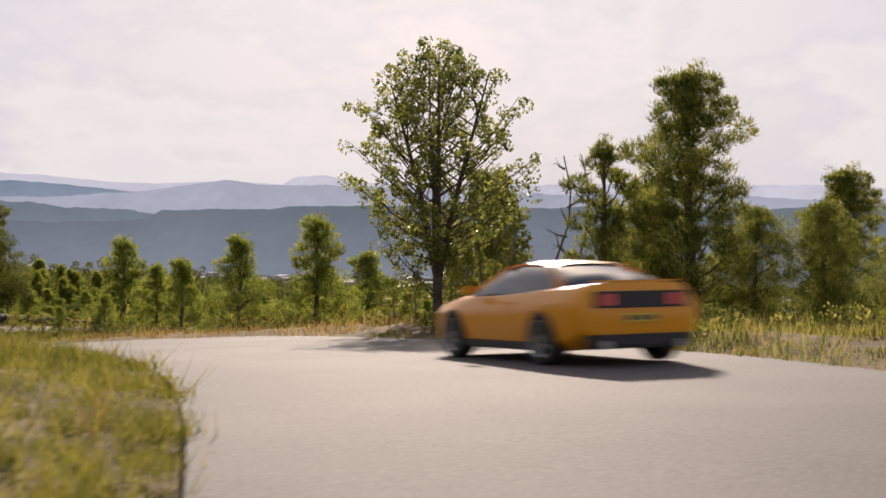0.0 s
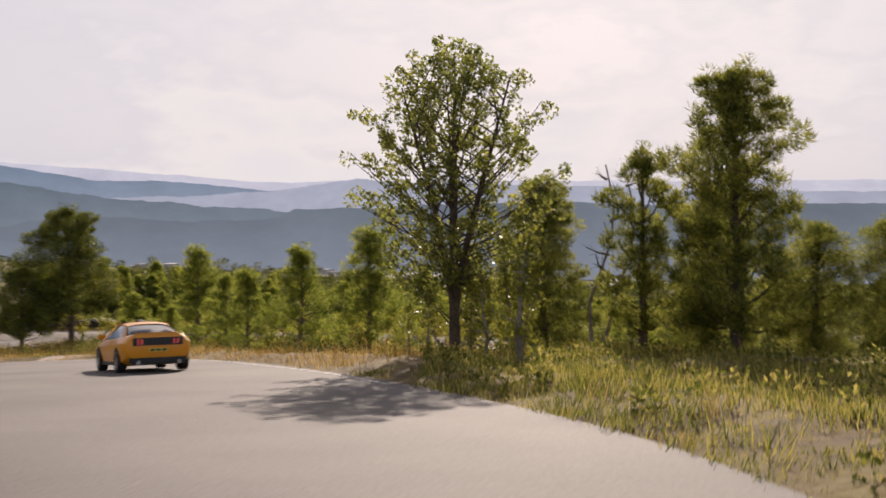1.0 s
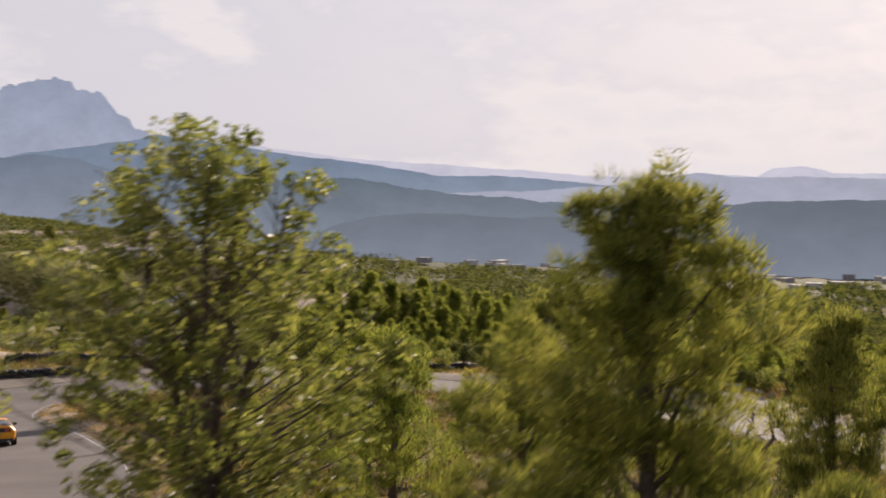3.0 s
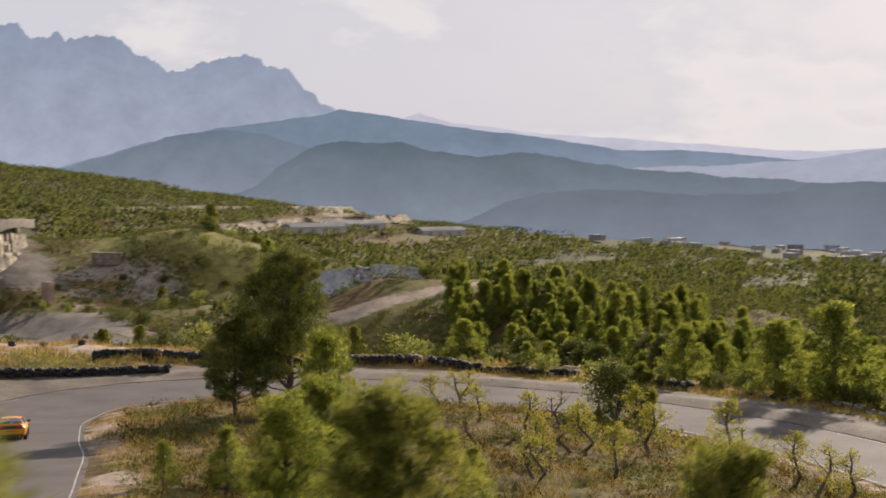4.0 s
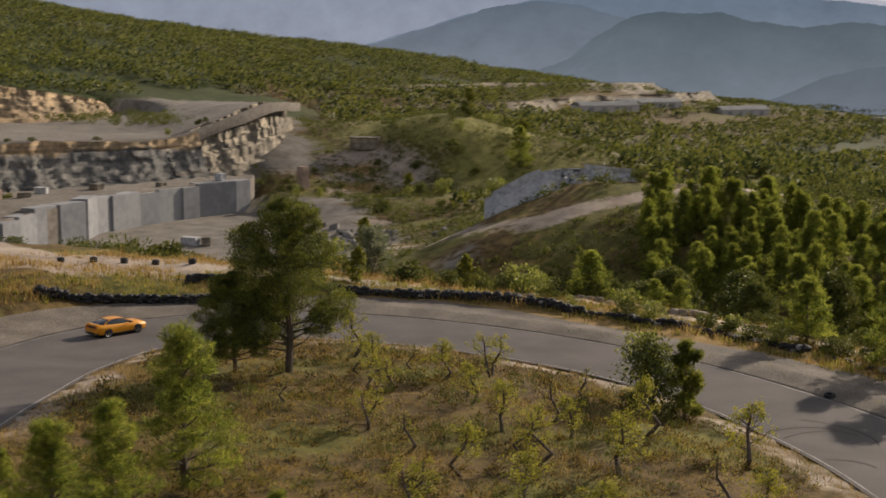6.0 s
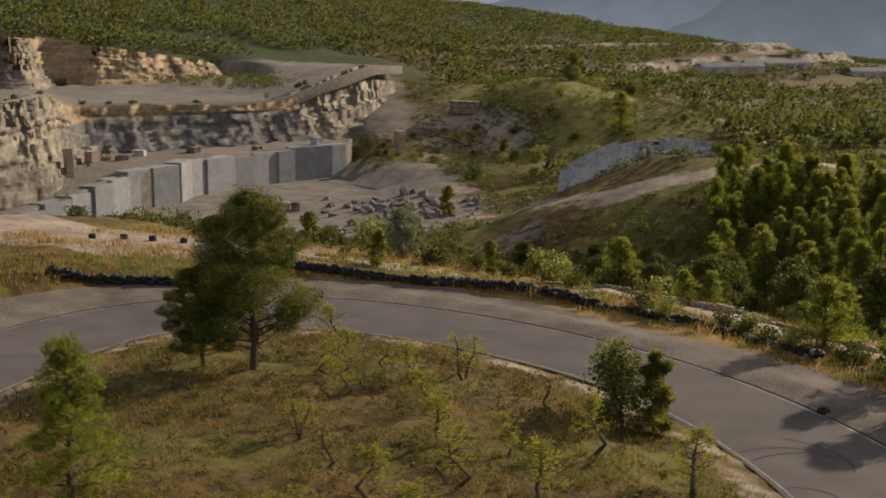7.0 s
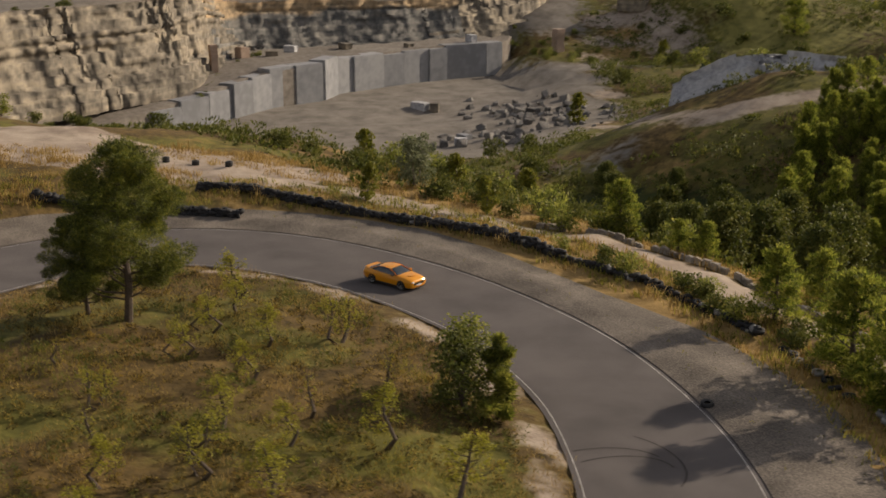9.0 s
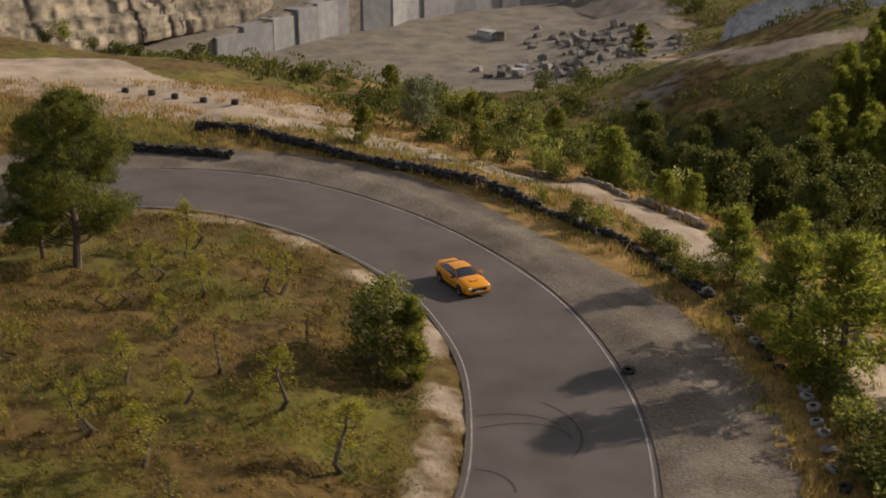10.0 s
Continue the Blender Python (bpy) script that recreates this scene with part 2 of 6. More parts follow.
M_GRASS = material("green_grass", [(0.075, 0.08, 0.011), (0.205, 0.195, 0.03), (0.36, 0.31, 0.06)], rough=0.8, scale=0.3, fine=10, leaf=0.45, per="island", vary=0.4)
M_ROCK = material("quarry_rock", [(0.085, 0.073, 0.058), (0.165, 0.143, 0.112), (0.29, 0.245, 0.18)], rough=0.95, scale=0.10, fine=9, bump=0.05, beds=True)
M_ROCK_GREY = material("grey_quarry_rock", [(0.06, 0.062, 0.062), (0.12, 0.117, 0.11), (0.20, 0.188, 0.165)], rough=0.95, scale=0.12, fine=9, bump=0.05, beds=True, cap=(-3.2, (2.3, 1.75, 1.15)))
M_CUT = material("sawn_grey_stone", [(0.19, 0.195, 0.205), (0.235, 0.24, 0.252), (0.29, 0.293, 0.30)], rough=0.85, scale=0.2, fine=4, bump=0.01, per="object", vary=0.25)
M_WHITE_ROCK = material("white_rock", [(0.22, 0.225, 0.235), (0.40, 0.40, 0.41), (0.56, 0.555, 0.55)], rough=0.95, scale=0.2, fine=9, bump=0.1)
M_BRICK = material("tower_masonry", [(0.28, 0.2, 0.15), (0.42, 0.32, 0.25)], rough=0.95, scale=0.5, fine=10, bump=0.05)
M_GROUND = masked("ground", [
    ("", (0.05, 0.034, 0.012), (0.17, 0.11, 0.036), 0.9),
    ("green", (0.06, 0.06, 0.012), (0.16, 0.14, 0.03), 0.7),
    ("straw", (0.17, 0.105, 0.035), (0.34, 0.225, 0.085), 0.8),
    ("dirt", (0.23, 0.18, 0.14), (0.43, 0.355, 0.28), 0.35),
    ("stone", (0.125, 0.11, 0.093), (0.24, 0.215, 0.185), 0.25),
    ("meadow", (0.12, 0.115, 0.03), (0.27, 0.24, 0.07), 0.35),
    # this tone also paints the shade in the ravine's hollow
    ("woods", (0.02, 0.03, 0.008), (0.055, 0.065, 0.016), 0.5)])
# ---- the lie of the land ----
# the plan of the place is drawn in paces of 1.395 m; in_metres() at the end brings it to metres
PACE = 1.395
# the middle of the road: x, y, z, half its width
ROAD_A = [(11.5, -40, 8.2, 3.6), (8.9, -10, 7.6, 3.6), (7.2, 8, 7.3, 3.0), (5.28, 20, 7.0, 2.85), (2.5, 28.5, 6.4, 2.85), (-1.8, 37.8, 5.6, 2.95), (-6.0, 46.1, 4.72, 3.25),
          (-10.8, 53.6, 3.82, 3.4), (-16.5, 60.2, 2.9, 3.5), (-22.8, 66.4, 1.95, 3.9), (-29.3, 72.6, 1.0, 4.0), (-34.8, 79.3, 0.25, 3.8)]
ROAD_B = [(-37.3, 85.6, 0.0, 3.8), (-35.6, 91.4, 0.0, 3.8), (-31.2, 95.8, 0.0, 3.6), (-24, 98.9, 0.0, 3.3), (-15.3, 100.1, 0.0, 3.1), (-7.6, 99.2, 0.0, 3.1), (-0.3, 96.5, 0.0, 3.2),
          (6.2, 92.4, 0.0, 3.3), (12.5, 86.8, 0.0, 3.4), (19, 80, 0.0, 3.5), (28, 70, -0.1, 3.5), (40, 56, -0.3, 3.5), (56, 40, -0.6, 3.5), (80, 14, -0.8, 3.5), (112, -20, -1.0, 3.5), (150, -62, -1.0, 3.5)]


def smooth_line(points, step):
    """A Catmull-Rom line through points, sampled about every step metres."""
    p = np.array([points[0], *points, points[-1]], float)
    p[0], p[-1] = 2 * p[1] - p[2], 2 * p[-2] - p[-3]
    rows = []
    for i in range(1, len(p) - 2):
        n = max(2, int(np.linalg.norm(p[i + 1, :2] - p[i, :2]) / step))
        for t in np.arange(n) / n:
            a, b, c, d = p[i - 1:i + 3]
            rows.append(0.5 * (2 * b + (c - a) * t + (2 * a - 5 * b + 4 * c - d) * t * t + (3 * b - a - 3 * c + d) * t ** 3))
    rows.append(p[-2])
    return np.array(rows)


ROAD = smooth_line(ROAD_A + ROAD_B, 1.0)


def side(line, off):
    """The plan line at that distance to the right of a line's run (left: negative)."""
    d = np.gradient(line[:, :2], axis=0)
    d /= np.linalg.norm(d, axis=1)[:, None]
    return line[:, :2] + np.stack([d[:, 1], -d[:, 0]], 1) * np.asarray(off).reshape(-1, 1)


# spot heights: verge and infield; ravine, mound and white ridge; quarry; hills
SPOTS_NEAR = [(-8, 20, 7.2), (-14, 40, 6.0), (-28, 55, 3.0), (14, 18, 7.2), (12, 30, 6.6), (5.5, 39, 5.9), (14, 38, 5.6), (7, 48, 4.0), (18, 52, 3.0), (-3, 58, 3.2), (-9, 69, 2.4), (8, 66, 2.4),
              (-21, 83.7, 1.4), (-16, 86, 1.1), (-8, 82, 1.5), (0, 80, 1.5), (-26, 82, 0.9), (-4.6, 88, 1.1), (8, 78, 1.3), (20, 66, 1.2), (-50, 70, 2.0), (-47, 84, 1.6), (-60, 40, 6.0), (40, 20, 5.0)]
SPOTS_MID = [(-52, 98, 1.0), (-74, 87, 0.6), (-40, 103, 0.7), (-30, 107, 0.4), (-16, 111, -0.3), (-4, 110, -0.2), (6, 107, 0.0), (-35.5, 108.3, 0.0), (-30.6, 111, -0.3), (-26, 114.2, -0.5), (-17.2, 114.1, -0.5), (-8.5, 112.9, -0.5), (-50, 112, -1.0), (-36, 118, -1.8), (-24, 119.5, -1.8), (-10, 119, -2.2), (-26, 129, -6.5),
             (-58, 130, -7.5), (-80, 118, -3.5), (-85, 140, -11), (10, 122, -5), (-55, 140, -11), (-44, 137, -10.5), (-68, 143, -10), (-59, 151, -4.9), (-72, 153.5, -5.3), (-33, 148, -5.0), (-48, 152, -4.6), (-15, 150, -4.5), (-35, 168, -2), (-56, 178, 1.0), (-62, 165, -1.4), (-69, 169, 0.3), (-80, 172, -6), (-90, 164, -9.5), (-20, 190, -4), (20, 160, -8), (30, 120, -6)]
SPOTS_PIT = [(-150, 170, -15.5), (-140, 150, -15.5), (-120, 140, -15.5), (-160, 190, -15.5), (-125, 175, -15), (-105, 165, -13), (-95, 190, -8), (-120, 205, -11), (-155, 205, -11.5), (-172, 214, -11), (-140, 225, -12),
             (-178, 237, -4.5), (-196, 258, 0.5), (-182, 255, 1.8), (-169, 242, -2.2), (-159, 247, -3.0), (-166, 256, 0.6), (-151, 260, -2.5), (-134, 264, -6.5), (-161, 235, -12.5), (-146, 240, -12.0), (-120, 250, -12), (-206, 285, -9), (-208, 312, -13), (-150, 130, -15), (-160, 120, -12), (-206, 224, -3), (-232, 242, -1), (-262, 258, 1), (-275, 262, 2)]
SPOTS_FAR = [(-165, 423, -18), (-90, 330, -16), (-20, 280, -12), (-100, 600, -24), (60, 420, -22), (-260, 400, -12), (-332, 391, 1), (-387, 632, -5), (-300, 500, -14), (-466, 301, 34), (-420, 200, 34), (-520, 440, 24), (-500, 560, 16), (-477, 800, -14),
             (-700, 300, 60), (-700, 600, 20), (-600, 1000, -20), (0, 1000, -35), (500, 800, -35), (300, 300, -20), (150, 150, -12), (200, 0, 0), (0, -150, 9), (-200, 0, 8), (-300, 100, 20), (-700, 0, 50), (600, 300, -30)]


def spline_surface(spots):
    p = np.array(spots, float)
    r = np.linalg.norm(p[:, None, :2] - p[None, :, :2], axis=2)
    n = len(p)
    a = np.zeros((n + 3, n + 3))
    a[:n, :n], a[:n, n], a[:n, n + 1:] = r, 1, p[:, :2]
    a[n, :n], a[n + 1:, :n] = 1, p[:, :2].T
    w = np.linalg.solve(a, np.concatenate([p[:, 2], np.zeros(3)]))
    return p, w


_road_spots = [tuple(r[:3]) for r in ROAD[::5]]
SURF = spline_surface(_road_spots + SPOTS_NEAR + SPOTS_MID + SPOTS_PIT + SPOTS_FAR)


def road_near(x, y):
    """Distance from the road's middle, its height and half width there."""
    x, y = np.atleast_1d(x).astype(float), np.atleast_1d(y).astype(float)
    best, z, h = np.full(x.shape, 1e9), np.zeros(x.shape), np.zeros(x.shape)
    for r in ROAD:
        d = np.hypot(x - r[0], y - r[1])
        m = d < best
        best[m], z[m], h[m] = d[m], r[2], r[3]
    return best, z, h


def wave(x, y, size, seed):
    """Cheap smooth unevenness, about -1 to 1."""
    s = np.random.RandomState(seed)
    v = np.zeros_like(x)
    for k in range(6):
        a, ph, f = s.uniform(0, 2 * np.pi), s.uniform(0, 2 * np.pi), s.uniform(0.6, 1.7) * 2 * np.pi / size
        v += np.sin(f * (x * np.cos(a) + y * np.sin(a)) + ph)
    return v / 3.0


def height(x, y, under=0.0):
    """Ground level. under: how far the ground lies below the road's surface beneath it."""
    x, y = np.atleast_1d(x).astype(float), np.atleast_1d(y).astype(float)
    p, w = SURF
    z = w[len(p)] + w[len(p) + 1] * x + w[len(p) + 2] * y
    for i in range(len(p)):
        z = z + w[i] * np.hypot(x - p[i, 0], y - p[i, 1])
    d, zr, h = road_near(x, y)
    k = np.clip((d - h - 0.6) / 6.0, 0, 1)
    k = k * k * (3 - 2 * k)
    far = np.clip((d - h) / 60.0, 0, 1)
    z = z + k * (0.14 * wave(x, y, 7.0, 1) + 0.10 * wave(x, y, 2.6, 2)) + far * (0.9 * wave(x, y, 45.0, 3) + 0.3 * wave(x, y, 16, 4))
    bank = 0.18 * np.exp(-((d - h - 1.6) / 0.9) ** 2)
    return np.where(d < h + 0.35, zr - np.where(d < h - 0.5, under, min(under, 0.07)), zr * (1 - k) + z * k + bank * (d > h + 0.35))


def on(x, y):
    return float(height(x, y)[0])
# ---- mesh helpers ----
def part(name, bm, mat, parent=None, label="", smooth=False):
    """Links a bmesh as one mesh object, under a thing or a part."""
    me = bpy.data.meshes.new(name)
    bm.to_mesh(me)
    bm.free()
    me.materials.append(mat)
    if smooth:
        me.polygons.foreach_set("use_smooth", [True] * len(me.polygons))
    ob = new(name, me)
    ob.parent = parent
    return tagged(ob, label)


def raw_mesh(name, verts, faces, mat, smooth=False):
    me = bpy.data.meshes.new(name)
    verts, faces = np.asarray(verts, np.float32), np.asarray(faces, np.int32)
    n, k = faces.shape
    me.vertices.add(len(verts))
    me.vertices.foreach_set("co", verts.ravel())
    me.loops.add(n * k)
    me.loops.foreach_set("vertex_index", faces.ravel())
    me.polygons.add(n)
    me.polygons.foreach_set("loop_start", np.arange(n, dtype=np.int32) * k)
    me.polygons.foreach_set("loop_total", np.full(n, k, np.int32))
    if smooth:
        me.polygons.foreach_set("use_smooth", np.ones(n, bool))
    me.update(calc_edges=True)
    me.materials.append(mat)
    return me


def raw(name, verts, faces, mat, parent=None, label="", smooth=False):
    ob = new(name, raw_mesh(name, verts, faces, mat, smooth))
    ob.parent = parent
    return tagged(ob, label)


def box(bm, size, at=(0, 0, 0), turn=0.0, bevel=0.0):
    g = bmesh.ops.create_cube(bm, size=1.0, matrix=Matrix.LocRotScale(at, Euler((0, 0, turn)), size))
    if bevel:
        bmesh.ops.bevel(bm, geom=list({e for v in g["verts"] for e in v.link_edges}), offset=bevel, segments=2, affect="EDGES")
    return g["verts"]


def tube(bm, a, b, ra, rb, sides=8, bend=None):
    """A tapered limb from a to b; bend: a point it leans towards half way."""
    a, b = Vector(a), Vector(b)
    mid = [a, b] if bend is None else [a, (a + b) / 2 + Vector(bend), b]
    rings = []
    for i, p in enumerate(mid):
        t = i / (len(mid) - 1)
        d = (mid[min(i + 1, len(mid) - 1)] - mid[max(i - 1, 0)]).normalized()
        u = d.orthogonal().normalized()
        w = d.cross(u)
        r = ra + (rb - ra) * t
        rings.append([bm.verts.new(p + (u * math.cos(k * 2 * math.pi / sides) + w * math.sin(k * 2 * math.pi / sides)) * r) for k in range(sides)])
    for q, r in zip(rings, rings[1:]):
        for k in range(sides):
            bm.faces.new((q[k], q[(k + 1) % sides], r[(k + 1) % sides], r[k]))
    bm.faces.new(rings[-1])


def grid_faces(n, m):
    i = np.arange((n - 1) * (m - 1))
    a = (i // (m - 1)) * m + i % (m - 1)
    return np.stack([a, a + m, a + m + 1, a + 1], 1)


def line_dist(x, y, line):
    """Distance in plan from a broken line."""
    best = np.full(np.shape(x), 1e9)
    for (ax, ay), (bx, by) in zip(line, line[1:]):
        t = np.clip(((x - ax) * (bx - ax) + (y - ay) * (by - ay)) / ((bx - ax) ** 2 + (by - ay) ** 2 + 1e-9), 0, 1)
        best = np.minimum(best, np.hypot(x - ax - t * (bx - ax), y - ay - t * (by - ay)))
    return best


def inside(x, y, poly):
    r = np.zeros(np.shape(x), bool)
    for (ax, ay), (bx, by) in zip(poly, poly[1:] + poly[:1]):
        c = ((ay > y) != (by > y)) & (x < (bx - ax) * (y - ay) / (by - ay + 1e-12) + ax)
        r ^= c
    return r


# ---- ground: one sheet, fine near the road, coarse towards the horizon ----
def axis(lo, hi, a, b, step):
    core = np.arange(a, b + step / 2, step)
    out, d, p = [], step, b
    while p < hi:
        d *= 1.05
        p += d
        out.append(p)
    left, d, p = [], step, a
    while p > lo:
        d *= 1.05
        p -= d
        left.append(p)
    return np.array(left[::-1] + core.tolist() + out)


DIRT_TRACK = [(-78, 84), (-62, 91), (-52, 97), (-44, 102.6), (-36, 107.2), (-30.6, 110.6), (-26, 113.2), (-21.7, 114), (-17.2, 113.9), (-13, 113), (-8.5, 112.9), (-1.8, 111.4), (5, 108.6), (14, 104), (30, 93)]
RIDGE_PATH = [(-112, 178), (-100, 172), (-88, 163), (-76, 156.5), (-66, 157.5), (-62, 165), (-58.5, 172), (-55, 178), (-52, 188)]
WORKS_ROAD = [(-200, 262), (-182, 232), (-166, 216), (-150, 203), (-132, 196), (-118, 184), (-112, 168), (-104, 154), (-96, 150)]
WOOD_EDGE = [(-42, 144), (-54, 160), (-50, 172), (-44, 190), (-10, 215), (40, 210), (60, 150), (34, 124), (14, 122), (-2, 127), (-16, 135), (-30, 139)]
TERRACE_HIGH = [(-420, 720), (-390, 640), (-380, 540), (-352, 460), (-336, 400), (-338, 360), (-330, 310), (-290, 300), (-262, 330), (-262, 420), (-285, 500), (-310, 600), (-330, 720)]
TERRACE_LOW = [(-380, 720), (-355, 640), (-345, 548), (-318, 470), (-304, 410), (-306, 372), (-300, 330), (-240, 318), (-215, 400), (-215, 500), (-240, 620), (-280, 720)]
QUARRY = [(-108, 128), (-98, 146), (-104, 168), (-116, 186), (-150, 206), (-175, 222), (-215, 250), (-260, 280), (-290, 240), (-260, 150), (-200, 95), (-140, 100)]


FACE = (-168, 234)
PIT = [(-128, 92), (-118, 130), (-126, 158), (-150, 196), (-172, 206), (-188, 211), (-225, 222), (-262, 232), (-258, 205), (-260, 180), (-247, 165), (-247, 140), (-232, 104), (-215, 78)]


def build_ground():
    xs, ys = axis(-4200, 4200, -52, 22, 0.9), axis(-2500, 4500, 14, 116, 0.9)
    X, Y = np.meshgrid(xs, ys, indexing="ij")
    x, y = X.ravel(), Y.ravel()
    z = height(x, y, under=0.12)
    far = np.hypot(x, y - 80)
    z = np.where(inside(x, y, PIT), np.minimum(z, -15.6), z)
    z = np.where(inside(x, y, TERRACE_HIGH), np.minimum(z, -4.5), z)
    z = np.where(inside(x, y, TERRACE_LOW), np.minimum(z, -10.5), z)
    z = np.where(far > 1100, np.minimum(z, -30 - (far - 1100) * 0.03), z)
    ob = raw("ground", np.stack([x, y, z], 1), grid_faces(len(xs), len(ys)), M_GROUND, smooth=True)
    d, _, h = road_near(x, y)
    e = d - h
    patchy = 0.35 * wave(x, y, 9, 21) + 0.2 * wave(x, y, 3.5, 22)
    track = line_dist(x, y, DIRT_TRACK)
    ridge = line_dist(x, y, RIDGE_PATH)
    quarry = inside(x, y, QUARRY)
    wood = inside(x, y, WOOD_EDGE)
    straw = np.clip(0.75 - e / 5, 0, 0.8) * np.where(y > 62, 0.45, 1.0) + 0.25 * patchy + 0.55 * np.exp(-((track - 5) / 3) ** 2) * (y > 85) + 0.3 * (y > 100) * (e < 60)
    green = 0.35 + 0.5 * wave(x, y, 15, 23) * (e > 2) - 0.1 * (far > 110)
    dirt = np.maximum(np.clip(1.15 - track / 2.0, 0, 1), np.clip(1.1 - ridge / 2.6, 0, 1))
    dirt = np.maximum(dirt, 0.95 * inside(x, y, [(-78, 80), (-60, 84), (-50, 90), (-44, 100), (-46, 107), (-54, 106), (-66, 98), (-84, 92)]))
    dirt = np.maximum(dirt, np.clip(0.95 - np.abs(e - 0.9) / 1.9, 0, 1) * (0.75 + patchy) * (y > 60))
    valley = (far > 70) & (far < 420) & (y > 118) & (x < -30)
    stone = np.maximum(0.9 * quarry, valley * np.clip(-0.15 + 0.55 * wave(x, y, 40, 71) + 0.35 * wave(x, y, 13, 72), 0, 0.6) * np.where(y > 235, 0.4, 1))
    mound = np.exp(-((x + 166) / 26) ** 2 - ((y - 250) / 17) ** 2)
    stone = stone * np.clip(1 - 1.3 * mound, 0, 1) * (1 - 0.8 * np.exp(-((x + 60) / 18) ** 2 - ((y - 168) / 14) ** 2))
    straw = straw + 0.45 * mound
    face = np.clip(1.5 - np.hypot((x - FACE[0]) / 15, (y - FACE[1]) / 9), 0, 1)
    green = green + 0.5 * mound + 0.25 * valley
    stone = np.maximum(stone, np.clip(1.4 - np.hypot((x + 162) / 18, (y - 238) / 7.5), 0, 0.9))
    stone = np.maximum(stone, np.clip(1.1 - np.hypot((x + 158) / 16, (y - 217) / 10), 0, 0.9))
    stone = np.maximum(stone, np.maximum((y > 275) * (far < 460) * (x < 0) * np.clip(0.1 + 0.5 * wave(x, y, 60, 74), 0, 0.5), 0.36 * (inside(x, y, TERRACE_HIGH) | inside(x, y, TERRACE_LOW))))
    stone = stone * (1 - np.clip(1.3 - np.hypot((x + 173) / 13, (y - 212) / 9), 0, 0.85))
    dirt = np.maximum(dirt, np.clip(1.1 - line_dist(x, y, WORKS_ROAD) / 2.6, 0, 1))
    dirt = np.maximum(dirt, face * np.clip(0.55 + 0.3 * wave(x, y, 9, 76), 0, 0.9))
    straw = straw + 0.5 * valley * np.clip(wave(x, y, 38, 73), 0, 1) * (y < 250)
    straw = straw * np.where(y < 60, 0.3, 1)
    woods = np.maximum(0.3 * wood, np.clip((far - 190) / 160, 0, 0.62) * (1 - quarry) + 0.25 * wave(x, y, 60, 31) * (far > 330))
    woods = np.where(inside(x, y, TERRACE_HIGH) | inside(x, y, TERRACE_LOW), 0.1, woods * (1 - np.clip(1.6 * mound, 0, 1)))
    # dark woods tone painted into the ravine stands for its shade and dark scrub
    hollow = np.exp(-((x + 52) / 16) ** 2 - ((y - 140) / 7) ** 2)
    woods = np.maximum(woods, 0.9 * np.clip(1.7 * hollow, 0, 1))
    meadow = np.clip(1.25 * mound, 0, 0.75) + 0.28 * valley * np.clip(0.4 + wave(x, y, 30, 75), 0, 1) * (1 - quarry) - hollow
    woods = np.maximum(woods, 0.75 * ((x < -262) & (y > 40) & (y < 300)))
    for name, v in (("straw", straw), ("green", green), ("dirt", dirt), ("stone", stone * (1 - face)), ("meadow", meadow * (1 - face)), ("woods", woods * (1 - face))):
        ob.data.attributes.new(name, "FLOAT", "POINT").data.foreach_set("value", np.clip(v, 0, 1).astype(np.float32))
    return tagged(ob, "dry grassy hillside falling to a quarry valley", "ground", kind="structure")


def strip(name, left, right, lift, mat, cross=6, z=None):
    """A sheet between two plan lines, draped on the ground."""
    t = np.linspace(0, 1, cross + 1)
    p = left[:, None, :] * (1 - t[None, :, None]) + right[:, None, :] * t[None, :, None]
    x, y = p[..., 0].ravel(), p[..., 1].ravel()
    zz = height(x, y) + lift if z is None else np.repeat(z, cross + 1) + lift
    return raw(name, np.stack([x, y, zz], 1), grid_faces(len(left), cross + 1), mat, smooth=True)


ground = build_ground()
road = tagged(strip("road", side(ROAD, -ROAD[:, 3] - 0.05), side(ROAD, ROAD[:, 3] + 0.05), 0.0, M_ASPHALT, 8, ROAD[:, 2]), "grey sun-bleached asphalt track with faint skid marks", "road", kind="structure")
rs_line = ROAD[:, 3] - 0.18 + 0.03 * np.sin(np.arange(len(ROAD)) * 0.7)
from_s, to_s = 70, len(ROAD)
for sgn in (-1, 1):
    a, b = side(ROAD, sgn * (rs_line - 0.025)), side(ROAD, sgn * (rs_line + 0.025))
    tagged(strip("trim", a[from_s:to_s], b[from_s:to_s], 0.006, M_LINE, 1, ROAD[from_s:to_s, 2]), "worn white edge line painted on the asphalt", "road marking", kind="structure")
gs = slice(100, 190)
wide = 3.7 + 0.3 * np.sin(np.arange(len(ROAD)) * 0.31) + 1.2 * np.clip((np.arange(len(ROAD)) - 160) / 12.0, 0, 1)
shoulder = tagged(strip("pavement", side(ROAD, -ROAD[:, 3] - 0.02)[gs], side(ROAD, -ROAD[:, 3] - wide)[gs], 0.03, M_GRAVEL, 6), "loose grey gravel shoulder outside the bend", "gravel", kind="structure")


